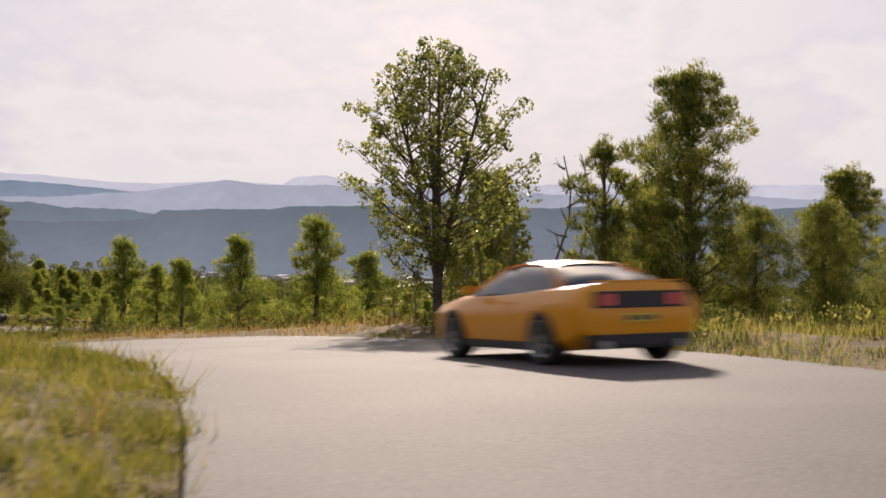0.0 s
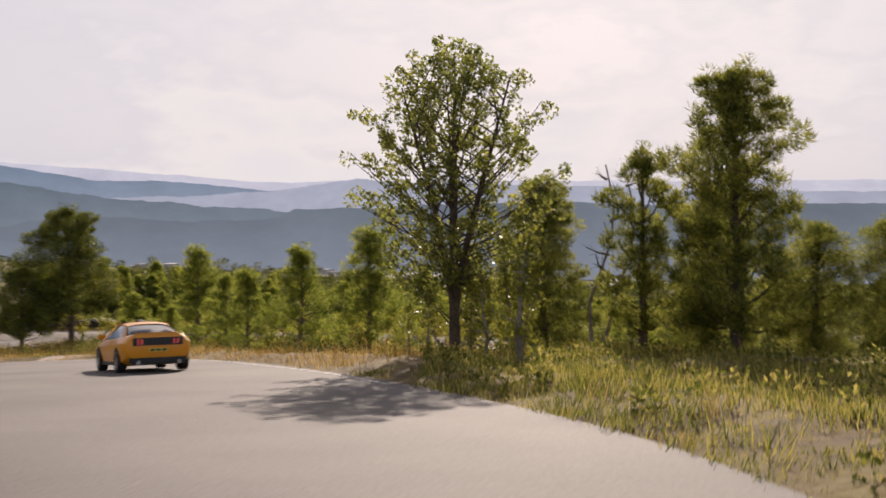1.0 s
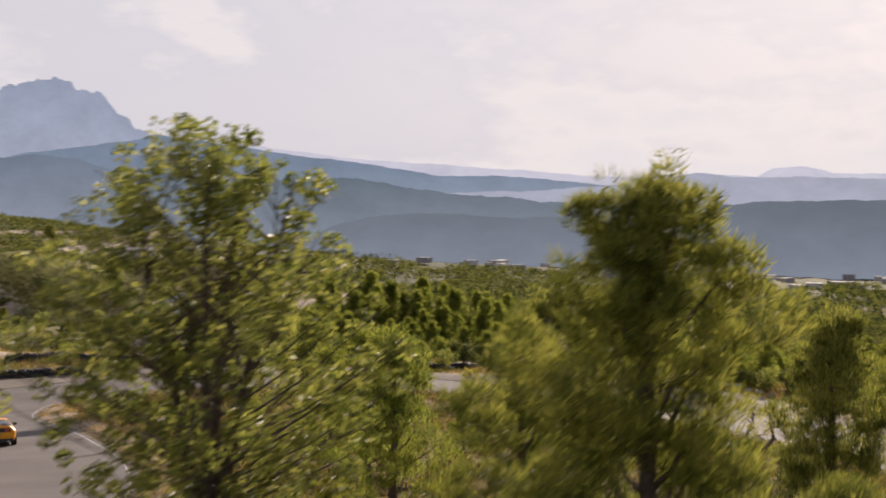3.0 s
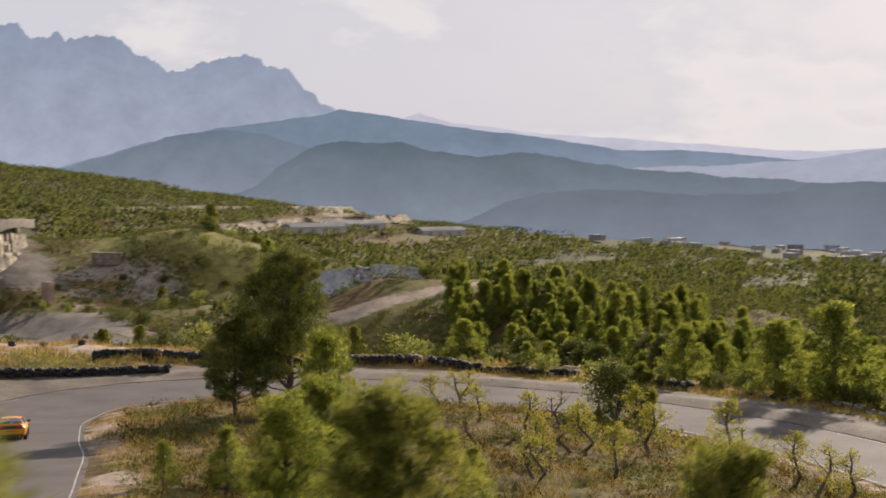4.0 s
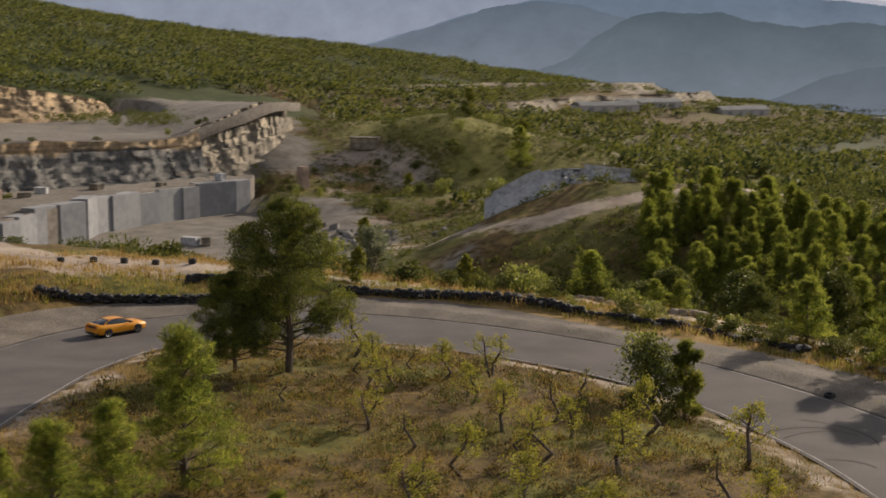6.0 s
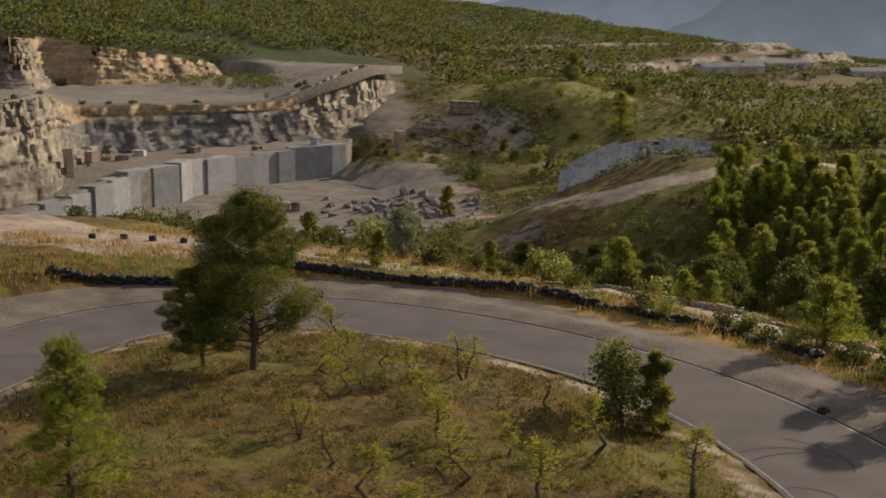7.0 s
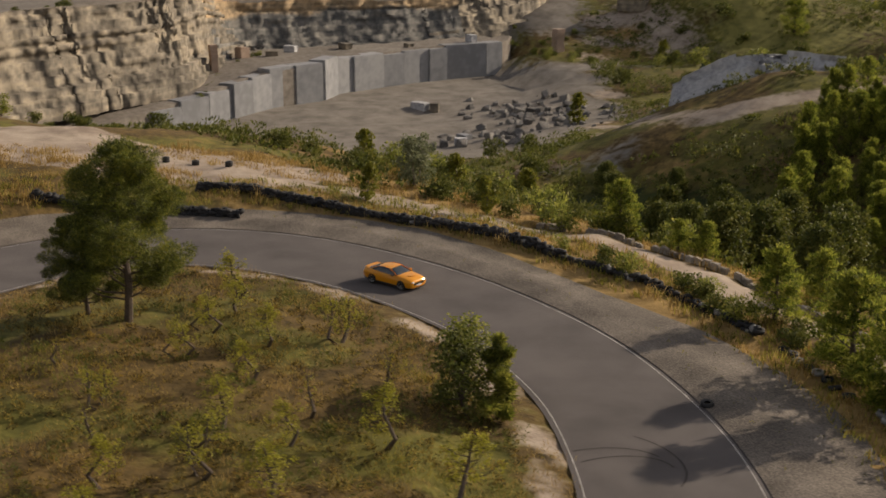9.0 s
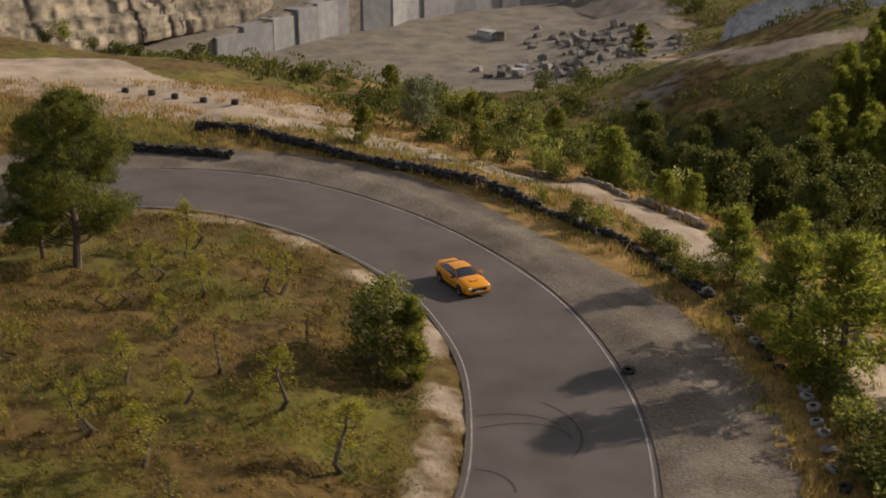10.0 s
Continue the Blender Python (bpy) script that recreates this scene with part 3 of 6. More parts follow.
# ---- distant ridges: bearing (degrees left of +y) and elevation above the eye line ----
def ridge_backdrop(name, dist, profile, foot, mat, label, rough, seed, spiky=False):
    rs = np.random.RandomState(seed)
    b = np.arange(-60, 130, 0.07)
    e = np.interp(b, [p[0] for p in profile], [p[1] for p in profile])
    jag = np.zeros_like(b)
    for k in range(1, 9):
        f = 0.35 * 1.75 ** k
        jag += (1.6 - 3.2 * np.abs(np.sin(b * f * 0.5 + rs.uniform(0, 6.3))) if spiky and k > 3 else np.sin(b * f + rs.uniform(0, 6.3))) / (1.2 if spiky else 1.35) ** k
    top = dist * np.tan(np.radians(e)) + rough * jag + 10
    rows = []
    for k in range(6):
        t = k / 5
        r = dist * (1 - 0.10 * t)
        rows.append(np.stack([10 - np.sin(np.radians(b)) * r, 40 + np.cos(np.radians(b)) * r, top * (1 - t) + foot * t], 1))
    v = np.stack(rows, 1).reshape(-1, 3)
    return tagged(raw(name, v, grid_faces(len(b), 6), mat, smooth=True), label, "mountain", kind="structure")
# aerial haze is put into these self-lit tones, not into the air
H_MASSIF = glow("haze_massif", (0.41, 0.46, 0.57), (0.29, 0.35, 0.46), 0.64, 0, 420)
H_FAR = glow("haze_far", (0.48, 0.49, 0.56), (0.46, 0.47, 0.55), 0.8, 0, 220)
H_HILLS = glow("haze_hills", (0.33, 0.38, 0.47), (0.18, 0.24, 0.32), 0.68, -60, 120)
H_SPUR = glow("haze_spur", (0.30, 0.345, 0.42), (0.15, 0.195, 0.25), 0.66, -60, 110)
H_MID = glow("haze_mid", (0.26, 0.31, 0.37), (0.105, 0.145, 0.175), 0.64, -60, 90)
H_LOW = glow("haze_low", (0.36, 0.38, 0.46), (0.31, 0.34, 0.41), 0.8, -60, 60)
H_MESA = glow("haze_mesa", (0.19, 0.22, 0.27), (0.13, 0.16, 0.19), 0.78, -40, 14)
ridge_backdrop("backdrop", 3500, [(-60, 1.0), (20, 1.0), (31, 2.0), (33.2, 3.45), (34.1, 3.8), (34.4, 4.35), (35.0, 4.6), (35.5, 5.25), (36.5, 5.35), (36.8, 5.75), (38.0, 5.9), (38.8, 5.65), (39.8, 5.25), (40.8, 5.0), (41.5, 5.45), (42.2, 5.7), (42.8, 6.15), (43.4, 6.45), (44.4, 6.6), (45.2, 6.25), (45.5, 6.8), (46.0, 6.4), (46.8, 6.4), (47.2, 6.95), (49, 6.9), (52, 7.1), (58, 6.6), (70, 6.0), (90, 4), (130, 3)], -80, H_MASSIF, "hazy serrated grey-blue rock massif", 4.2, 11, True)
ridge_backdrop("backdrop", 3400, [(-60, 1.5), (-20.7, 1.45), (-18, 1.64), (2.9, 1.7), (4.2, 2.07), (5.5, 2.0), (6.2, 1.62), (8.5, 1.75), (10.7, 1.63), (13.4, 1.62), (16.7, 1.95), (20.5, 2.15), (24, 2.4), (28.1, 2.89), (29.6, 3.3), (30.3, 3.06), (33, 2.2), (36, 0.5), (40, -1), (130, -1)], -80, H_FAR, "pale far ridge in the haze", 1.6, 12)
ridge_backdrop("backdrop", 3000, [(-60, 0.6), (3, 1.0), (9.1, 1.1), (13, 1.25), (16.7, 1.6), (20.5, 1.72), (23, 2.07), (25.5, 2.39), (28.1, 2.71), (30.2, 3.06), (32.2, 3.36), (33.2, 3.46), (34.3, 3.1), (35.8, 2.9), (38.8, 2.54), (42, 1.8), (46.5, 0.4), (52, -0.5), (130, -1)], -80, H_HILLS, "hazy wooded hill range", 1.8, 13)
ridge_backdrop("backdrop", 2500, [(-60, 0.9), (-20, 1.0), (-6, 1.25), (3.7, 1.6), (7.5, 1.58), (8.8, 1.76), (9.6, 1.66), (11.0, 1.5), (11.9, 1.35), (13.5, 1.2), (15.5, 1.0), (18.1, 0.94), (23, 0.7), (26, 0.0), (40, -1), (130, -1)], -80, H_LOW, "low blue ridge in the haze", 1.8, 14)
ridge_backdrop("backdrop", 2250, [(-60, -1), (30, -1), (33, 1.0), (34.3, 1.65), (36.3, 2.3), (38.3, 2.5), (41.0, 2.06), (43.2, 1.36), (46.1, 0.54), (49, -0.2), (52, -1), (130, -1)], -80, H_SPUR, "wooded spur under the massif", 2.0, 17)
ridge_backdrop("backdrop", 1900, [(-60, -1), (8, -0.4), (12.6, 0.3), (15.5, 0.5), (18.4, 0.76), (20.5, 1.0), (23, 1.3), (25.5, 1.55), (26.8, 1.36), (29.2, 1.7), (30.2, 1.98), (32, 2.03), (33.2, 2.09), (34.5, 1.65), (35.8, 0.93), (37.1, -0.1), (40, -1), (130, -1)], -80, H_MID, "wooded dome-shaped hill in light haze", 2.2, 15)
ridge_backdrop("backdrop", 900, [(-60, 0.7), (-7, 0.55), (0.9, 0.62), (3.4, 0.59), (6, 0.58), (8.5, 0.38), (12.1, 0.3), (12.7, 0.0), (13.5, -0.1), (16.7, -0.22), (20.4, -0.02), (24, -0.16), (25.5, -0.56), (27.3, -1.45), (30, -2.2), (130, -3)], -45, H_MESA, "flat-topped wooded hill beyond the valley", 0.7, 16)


# ---- plants ----
def tufts(centres, radii, per, length, width, rs, up=0.5, quad=False, flat=0.75):
    """Needle tufts or leaves about clump centres: triangles that point out of their clump, or leaf-shaped quads turned any way."""
    n = len(centres)
    c, r = np.repeat(centres, per, 0), np.repeat(radii, per)
    d = rs.normal(size=(n * per, 3))
    d /= np.linalg.norm(d, axis=1)[:, None]
    p = c + d * (r * rs.uniform(0.45, 1.0, n * per) ** 0.6)[:, None] * np.array([1, 1, flat])
    way = d + np.array([0, 0, up]) + rs.normal(size=d.shape) * (0.9 if quad else 0.35)
    way /= np.linalg.norm(way, axis=1)[:, None]
    s = np.cross(way, rs.normal(size=d.shape))
    s /= np.linalg.norm(s, axis=1)[:, None] + 1e-9
    ln, wd = length * rs.uniform(0.6, 1.3, (n * per, 1)), width * rs.uniform(0.7, 1.3, (n * per, 1))
    if quad:
        v = np.stack([p - way * ln / 2, p + s * wd / 2, p + way * ln / 2, p - s * wd / 2], 1).reshape(-1, 3)
        return v, np.arange(len(v)).reshape(-1, 4)
    v = np.stack([p - s * wd / 2, p + s * wd / 2, p + way * ln], 1).reshape(-1, 3)
    return v, np.arange(len(v)).reshape(-1, 3)


def pine(name, h, r, seed, clumps, per, length, width, low=0.2, lean=0.0, belly=0.42, label="", limbs=9, pointed=0.75, puff=0.28, rise=0.015, mat=None):
    """An Aleppo pine: trunk with limbs, and an uneven crown of needle clumps at the limbs' ends."""
    rs = np.random.RandomState(seed)
    top = new(name)
    bm = bmesh.new()
    lx, ly = lean * h, 0.4 * lean * h
    tube(bm, (0, 0, -0.3), (lx * 0.3, ly * 0.3, h * 0.45), h * 0.024 + 0.02, h * 0.016, 8)
    tube(bm, (lx * 0.3, ly * 0.3, h * 0.45), (lx, ly, h * 0.93), h * 0.016, 0.02, 6)
    cs, rad = [], []
    arms = max(6, clumps // 3)
    for k in range(arms):
        t = low + (0.97 - low) * (k + rs.uniform(0, 1)) / arms
        env = (max(0.0, 1 - abs((t - belly) / (1.02 - belly if t > belly else belly - low + 0.25)) ** 1.7)) ** pointed
        a = k * 2.4 + rs.uniform(-0.6, 0.6)
        q = r * max(0.12, env) * rs.uniform(0.5, 1.12) * (0.8 + 0.2 * math.sin(a * 2 + seed))
        f = max(0.1, t - 0.10)
        base, tip = Vector((lx * f, ly * f, h * f)), Vector((lx * t + math.cos(a) * q, ly * t + math.sin(a) * q, h * t + (rise + rs.uniform(-0.03, 0.03)) * h * (1 - 0.5 * t)))
        if k % max(1, arms // limbs) == 0:
            tube(bm, base, tip, h * 0.008, 0.012, 5, bend=(0, 0, -0.03 * h))
        for u in (0.5, 0.78, 1.0):
            c = base.lerp(tip, u) + Vector(rs.uniform(-0.1, 0.1, 3) * r)
            cs.append(tuple(c))
            rad.append(r * puff * rs.uniform(0.6, 1.2) * (0.5 + 0.5 * env))
    cs.append((lx, ly, h * 0.97))
    rad.append(r * puff * 0.5)
    part("trunk", bm, M_BARK, top, "rough brown bark")
    v, f = tufts(np.array(cs), np.array(rad), per, length, width, rs, up=0.4, flat=0.62)
    v[:, 2] = np.maximum(v[:, 2], 0.1)
    raw("crown", v, f, mat or M_PINE, top, "dense olive-green needles")
    return tagged(top, label or "olive-green pine with an uneven rounded crown", "tree", kind="thing")


def lobed_pine(name, h, r, seed, lobes, per_lobe, per, length, width, low=0.2, belly=0.5, top=0.7, lobe=0.36, lean=0.0, up=0.5, label="", mat=None, skirt=0.6):
    """A pine whose limbs each carry a rounded lobe of many small needle tufts, with dark gaps between the lobes."""
    rs = np.random.RandomState(seed)
    tree = new(name)
    bm = bmesh.new()
    lx, ly = lean * h, 0.4 * lean * h
    tube(bm, (0, 0, -0.3), (lx * 0.3, ly * 0.3, h * 0.45), h * 0.022 + 0.02, h * 0.015, 8, bend=(0.01 * h, -0.012 * h, 0))
    tube(bm, (lx * 0.3, ly * 0.3, h * 0.45), (lx, ly, h * 0.9), h * 0.015, 0.02, 6)
    cs, rad = [], []
    for k in range(lobes):
        t = low + (0.93 - low) * (k + rs.uniform(0, 1)) / lobes
        env = float(np.interp(t, [low, belly, 0.8, 1.0], [skirt, 1.0, top, 0.15]))
        a = k * 2.4 + rs.uniform(-0.5, 0.5)
        rl = r * lobe * (0.55 + 0.45 * env) * rs.uniform(0.75, 1.25)
        q = max(0.0, r * env * rs.uniform(0.5, 1.15) - rl * 0.7)
        f = max(0.12, t - 0.12)
        base, c = Vector((lx * f, ly * f, h * f)), Vector((lx * t + math.cos(a) * q, ly * t + math.sin(a) * q, h * t))
        tube(bm, base, c, h * 0.007, 0.01, 5, bend=(0, 0, -0.02 * h))
        d = rs.normal(size=(per_lobe, 3))
        d /= np.linalg.norm(d, axis=1)[:, None]
        d[:, 2] = d[:, 2] * 0.8 + 0.12
        p = np.array(c) + d * (rl * rs.uniform(0.45, 1.0, per_lobe) ** 0.5)[:, None] * np.array([1, 1, 0.72])
        cs.append(p)
        rad.append(np.full(per_lobe, rl * 0.24) * rs.uniform(0.7, 1.3, per_lobe))
    p = np.array([(lx, ly, h * 0.93)]) + rs.normal(size=(per_lobe // 2, 3)) * np.array([0.1, 0.1, 0.035 * h / r]) * r
    cs.append(p)
    rad.append(np.full(len(p), r * lobe * 0.24))
    part("trunk", bm, M_BARK, tree, "rough brown bark")
    v, f = tufts(np.concatenate(cs), np.concatenate(rad), per, length, width, rs, up=up, flat=0.75)
    v[:, 2] = np.clip(v[:, 2], 0.08, h * 1.01)
    raw("crown", v, f, mat or M_PINE, tree, "dense olive-green needles")
    return tagged(tree, label or "olive-green pine with an uneven rounded crown", "tree", kind="thing")


def airy_poplar(name, h, r, seed, limbs, per, leaf, label):
    """A tall forked poplar: rising limbs with loose bunches of leaves, sky showing between them."""
    rs = np.random.RandomState(seed)
    tree = new(name)
    bm = bmesh.new()
    stems = []
    for s, (dx, dy, t) in enumerate(((0.0, 0.0, 0.97), (-0.10, 0.05, 0.86), (0.11, -0.04, 0.9), (0.02, 0.1, 0.8))):
        p0, p1, p2 = Vector((0, 0, -0.2 if s == 0 else h * 0.16)), Vector((dx * 0.6 * h, dy * 0.6 * h, h * 0.5)), Vector((dx * 1.5 * h, dy * 1.5 * h, h * t))
        tube(bm, p0, p1, h * (0.021 if s == 0 else 0.013), h * 0.009, 7, bend=(rs.uniform(-0.01, 0.01) * h, 0.01 * h, 0))
        tube(bm, p1, p2, h * 0.009, 0.012, 6)
        stems.append((p0, p1, p2))
    cs = []
    for k in range(limbs):
        t = 0.24 + 0.76 * ((k + rs.uniform(0, 1)) / limbs) ** 0.9
        q = r * float(np.interp(t, [0.2, 0.34, 0.52, 0.62, 0.85, 0.95, 1.0], [0.3, 0.62, 1.0, 0.95, 0.72, 0.42, 0.12])) * math.sqrt(rs.uniform(0.12, 1.0))
        a = k * 2.4 + rs.uniform(-0.5, 0.5)
        tip = Vector((math.cos(a) * q, math.sin(a) * q, h * t))
        p0, p1, p2 = stems[k % len(stems)]
        f = max(0.12, t - 0.10 - 0.16 * q / r)
        base = p0.lerp(p1, min(1.0, f / 0.5)) if f < 0.5 else p1.lerp(p2, min(0.95, (f - 0.5) / 0.45))
        tube(bm, base, tip, 0.022, 0.006, 4, bend=(0, 0, -0.05 * q))
        for u in (0.5, 0.68, 0.84, 1.0):
            c = base.lerp(tip, u) + Vector(rs.uniform(-0.09, 0.09, 3) * r)
            tube(bm, base.lerp(tip, max(0.25, u - 0.18)), c, 0.006, 0.003, 3)
            cs.append(tuple(c))
    part("trunk", bm, M_BARK, tree, "forked grey-brown stems")
    cs = np.array(cs)
    v, f = tufts(cs, rs.uniform(0.10, 0.21, len(cs)), per, leaf, leaf * 0.8, rs, up=0.0, quad=True, flat=1.0)
    raw("crown", v, f, M_POPLAR, tree, "glossy green leaves in loose bunches")
    return tagged(tree, label, "tree", kind="thing")


def leafy(name, h, r, seed, limbs, per, leaf, mat, bark, label, low=0.15, trunks=1, crooked=0.3, clump=0.22, shape=0.5, twig=True, cat="tree", steep=1.0, stout=1.0):
    """A broadleaved tree: forked limbs with twigs, and loose clumps of leaves along them."""
    rs = np.random.RandomState(seed)
    top = new(name)
    bm = bmesh.new()
    cs, rad = [], []
    stems = []
    for s in range(trunks):
        a = rs.uniform(0, 6.3)
        sp = 0.16 * h * (trunks > 1) * rs.uniform(0.5, 1.2)
        p0, p1 = Vector((0.05 * s, 0, -0.2)), Vector((math.cos(a) * sp, math.sin(a) * sp, h * 0.55))
        p2 = p1 + Vector((rs.uniform(-1, 1) * 0.06 * h, rs.uniform(-1, 1) * 0.06 * h, h * 0.36))
        tube(bm, p0, p1, (h * 0.022 + 0.015) * stout, h * 0.012 * stout, 7, bend=(rs.uniform(-1, 1) * crooked * 0.2 * h, rs.uniform(-1, 1) * crooked * 0.2 * h, 0))
        tube(bm, p1, p2, h * 0.012 * stout, 0.015, 6, bend=(rs.uniform(-1, 1) * 0.03 * h, 0, 0))
        stems.append((p0, p1, p2))
    for k in range(limbs):
        p0, p1, p2 = stems[k % trunks]
        t = low + (0.98 - low) * ((k + rs.uniform(0, 1)) / limbs)
        base = p0.lerp(p1, t / 0.6) if t < 0.6 else p1.lerp(p2, (t - 0.6) / 0.4)
        env = max(0.12, math.sin(math.pi * min(1, max(0, (t - low * 0.6) / (1.08 - low * 0.6))) ** shape))
        a = k * 2.4 + rs.uniform(-0.6, 0.6)
        ln = r * env * rs.uniform(0.55, 1.05)
        tip = base + Vector((math.cos(a) * ln, math.sin(a) * ln, ln * rs.uniform(0.25, 0.9) * steep))
        tube(bm, base, tip, h * 0.007 + 0.004, 0.006, 5, bend=(rs.uniform(-0.1, 0.1) * ln, rs.uniform(-0.1, 0.1) * ln, -0.08 * ln))
        for q in (0.45, 0.7, 0.9, 1.05):
            c = base.lerp(tip, q) + Vector(rs.uniform(-0.18, 0.18, 3) * r)
            if twig:
                tube(bm, base.lerp(tip, max(0.2, q - 0.25)), c, 0.006, 0.003, 3)
            cs.append(c)
            rad.append(clump * r * rs.uniform(0.6, 1.2))
    part("trunk", bm, bark, top, "thin crooked bark-covered stem")
    v, f = tufts(np.array([tuple(c) for c in cs]), np.array(rad), per, leaf, leaf * 0.75, rs, up=0.0, quad=True, flat=0.95)
    raw("crown", v, f, mat, top, "loose small leaves")
    return tagged(top, label, cat, kind="thing")


def bush(name, r, h, seed, clumps, per, leaf, mat, label):
    rs = np.random.RandomState(seed)
    top = new(name)
    bm = bmesh.new()
    cs, rad = [], []
    for k in range(clumps):
        a, q, t = rs.uniform(0, 6.3), r * rs.uniform(0, 0.85) ** 0.7, rs.uniform(0.15, 0.8)
        q *= 1 - 0.5 * t
        c = Vector((math.cos(a) * q, math.sin(a) * q, h * t))
        cs.append(tuple(c))
        rad.append(rs.uniform(0.25, 0.42) * min(r, h))
        if k % 3 == 0:
            tube(bm, (c.x * 0.2, c.y * 0.2, -0.1), c, 0.025, 0.008, 4)
    part("stem", bm, M_BARK, top)
    v, f = tufts(np.array(cs), np.array(rad), per, leaf, leaf * 0.6, rs, up=0.4, quad=True, flat=0.85)
    v[:, 2] = np.maximum(v[:, 2], -0.05)
    raw("foliage", v, f, mat, top)
    return tagged(top, label, "bush", kind="thing")


def planted(ob, x, y, scale=1.0, turn=0.0, sink=0.03, tall=1.0):
    """Sets a thing on the ground."""
    ob.matrix_world = Matrix.Translation((x, y, on(x, y) - sink)) @ Matrix.Rotation(turn, 4, "Z") @ Matrix.Diagonal((scale, scale, scale * tall, 1))
    return ob


def copied(proto, x, y, scale, turn, group, tall=1.0, label=""):
    ob = copy_thing(proto, Matrix())
    planted(ob, x, y, scale, turn, 0.03, tall)
    return tagged(ob, label, group=group)


PL = random.Random(4)

# poplar by the upper road, with saplings at its foot
poplar = airy_poplar("poplar_tree", 6.3, 2.5, 3, 130, 44, 0.072, "tall airy poplar with glossy backlit leaves beside the road")
planted(poplar, 4.6, 38.3, 1.0, 0.4)
sapling = leafy("poplar_sapling", 2.6, 0.55, 8, 14, 16, 0.09, M_YELLOW, M_BARK_PALE, "young poplar sapling with yellow-green leaves", low=0.1, clump=0.3)
planted(sapling, 6.0, 35.2)
for x, y, s, lab in ((5.2, 37.4, 0.7, ""), (4.1, 38.0, 0.55, ""), (5.6, 39.5, 0.9, "taller"), (3.6, 38.9, 0.5, ""), (4.9, 38.9, 0.7, ""), (5.9, 38.2, 0.6, "")):
    copied(sapling, x, y, s, PL.uniform(0, 6), "poplar saplings")
tagged(sapling, group="poplar saplings")
bare = leafy("bare_tree", 4.6, 0.8, 12, 16, 1, 0.03, M_YELLOW, M_BARK_PALE, "thin leafless grey tree", low=0.35, trunks=2, clump=0.2, stout=0.45)
planted(bare, 7.4, 40.5)

# pines round the first bend
pine_near = lobed_pine("pine_tree", 5.7, 1.6, 5, 46, 44, 26, 0.13, 0.02, low=0.1, belly=0.5, top=0.62, lobe=0.3, up=0.9, skirt=0.85, label="tall dark pine with feathery backlit twigs")
planted(pine_near, 9.9, 37.3, 1.0, 0.3)
pine_near_b = lobed_pine("pine_tree", 4.6, 2.0, 6, 34, 40, 28, 0.13, 0.022, low=0.06, belly=0.4, top=0.7, lobe=0.36, up=0.7, label="bushy dark-green pine beside tall grass")
planted(pine_near_b, 12.7, 37.0, 0.58, 1.3)
for x, y, s, w in ((11.6, 38.2, 0.6, 4.0), (9.4, 37.8, 0.42, 1.0), (6.3, 47.9, 1.0, 1.1), (11.0, 48.0, 0.95, 5.0), (16.0, 45.0, 0.95, 0.5), (14.9, 38.0, 0.52, 2.5), (17.5, 40.0, 0.75, 0.1)):
    copied(pine_near if s > 0.9 else pine_near_b, x, y, s, w, "pines by the upper road")
pine_slim = lobed_pine("pine_tree", 4.3, 1.0, 8, 22, 30, 24, 0.13, 0.02, low=0.12, belly=0.5, top=0.75, lobe=0.4, up=1.0, label="slim feathery pine beside a taller one")
tagged(planted(pine_slim, 8.3, 38.6, 1.0, 2.0), group="pines by the upper road")
tagged(pine_near, group="pines by the upper road")
tagged(pine_near_b, group="pines by the upper road")

# the lone large pine on the infield and its neighbours
big = lobed_pine("pine_tree", 8.2, 3.0, 23, 44, 90, 36, 0.10, 0.03, low=0.2, belly=0.42, top=0.72, lobe=0.31, mat=M_PINE_DARK, lean=0.03, up=0.45, skirt=0.75, label="large lone pine with a bulging dark crown on the infield")
planted(big, -20.9, 83.7, 1.0, 2.2)
young = [lobed_pine("pine_tree", 5.4, 1.95, 31 + k, 32, 34, 18, 0.17, 0.026, low=0.12, belly=0.26, top=0.42, lobe=0.3, up=0.8, skirt=0.85, mat=M_PINE_YOUNG, label="young bright-green pine with a soft cone-shaped crown") for k in range(3)]
spots = ((-9.6, 70.1), (-2.7, 59.7), (-5.6, 63.3))
for ob, (x, y), s in zip(young, spots, (1.0, 0.89, 0.74)):
    tagged(planted(ob, x, y, s, PL.uniform(0, 6)), group="young pines")
for x, y, s in ((-7.2, 66.0, 0.72), (-2.7, 68.1, 0.4), (0.8, 53.2, 0.9), (-8.9, 63.6, 0.42), (-10.5, 62.6, 0.3)):
    copied(young[PL.randrange(3)], x, y, s, PL.uniform(0, 6), "young pines")

copied(big, -23.3, 82.6, 0.6, 4.4, "young pines", 1.0, "smaller dark pine beside the large lone pine")

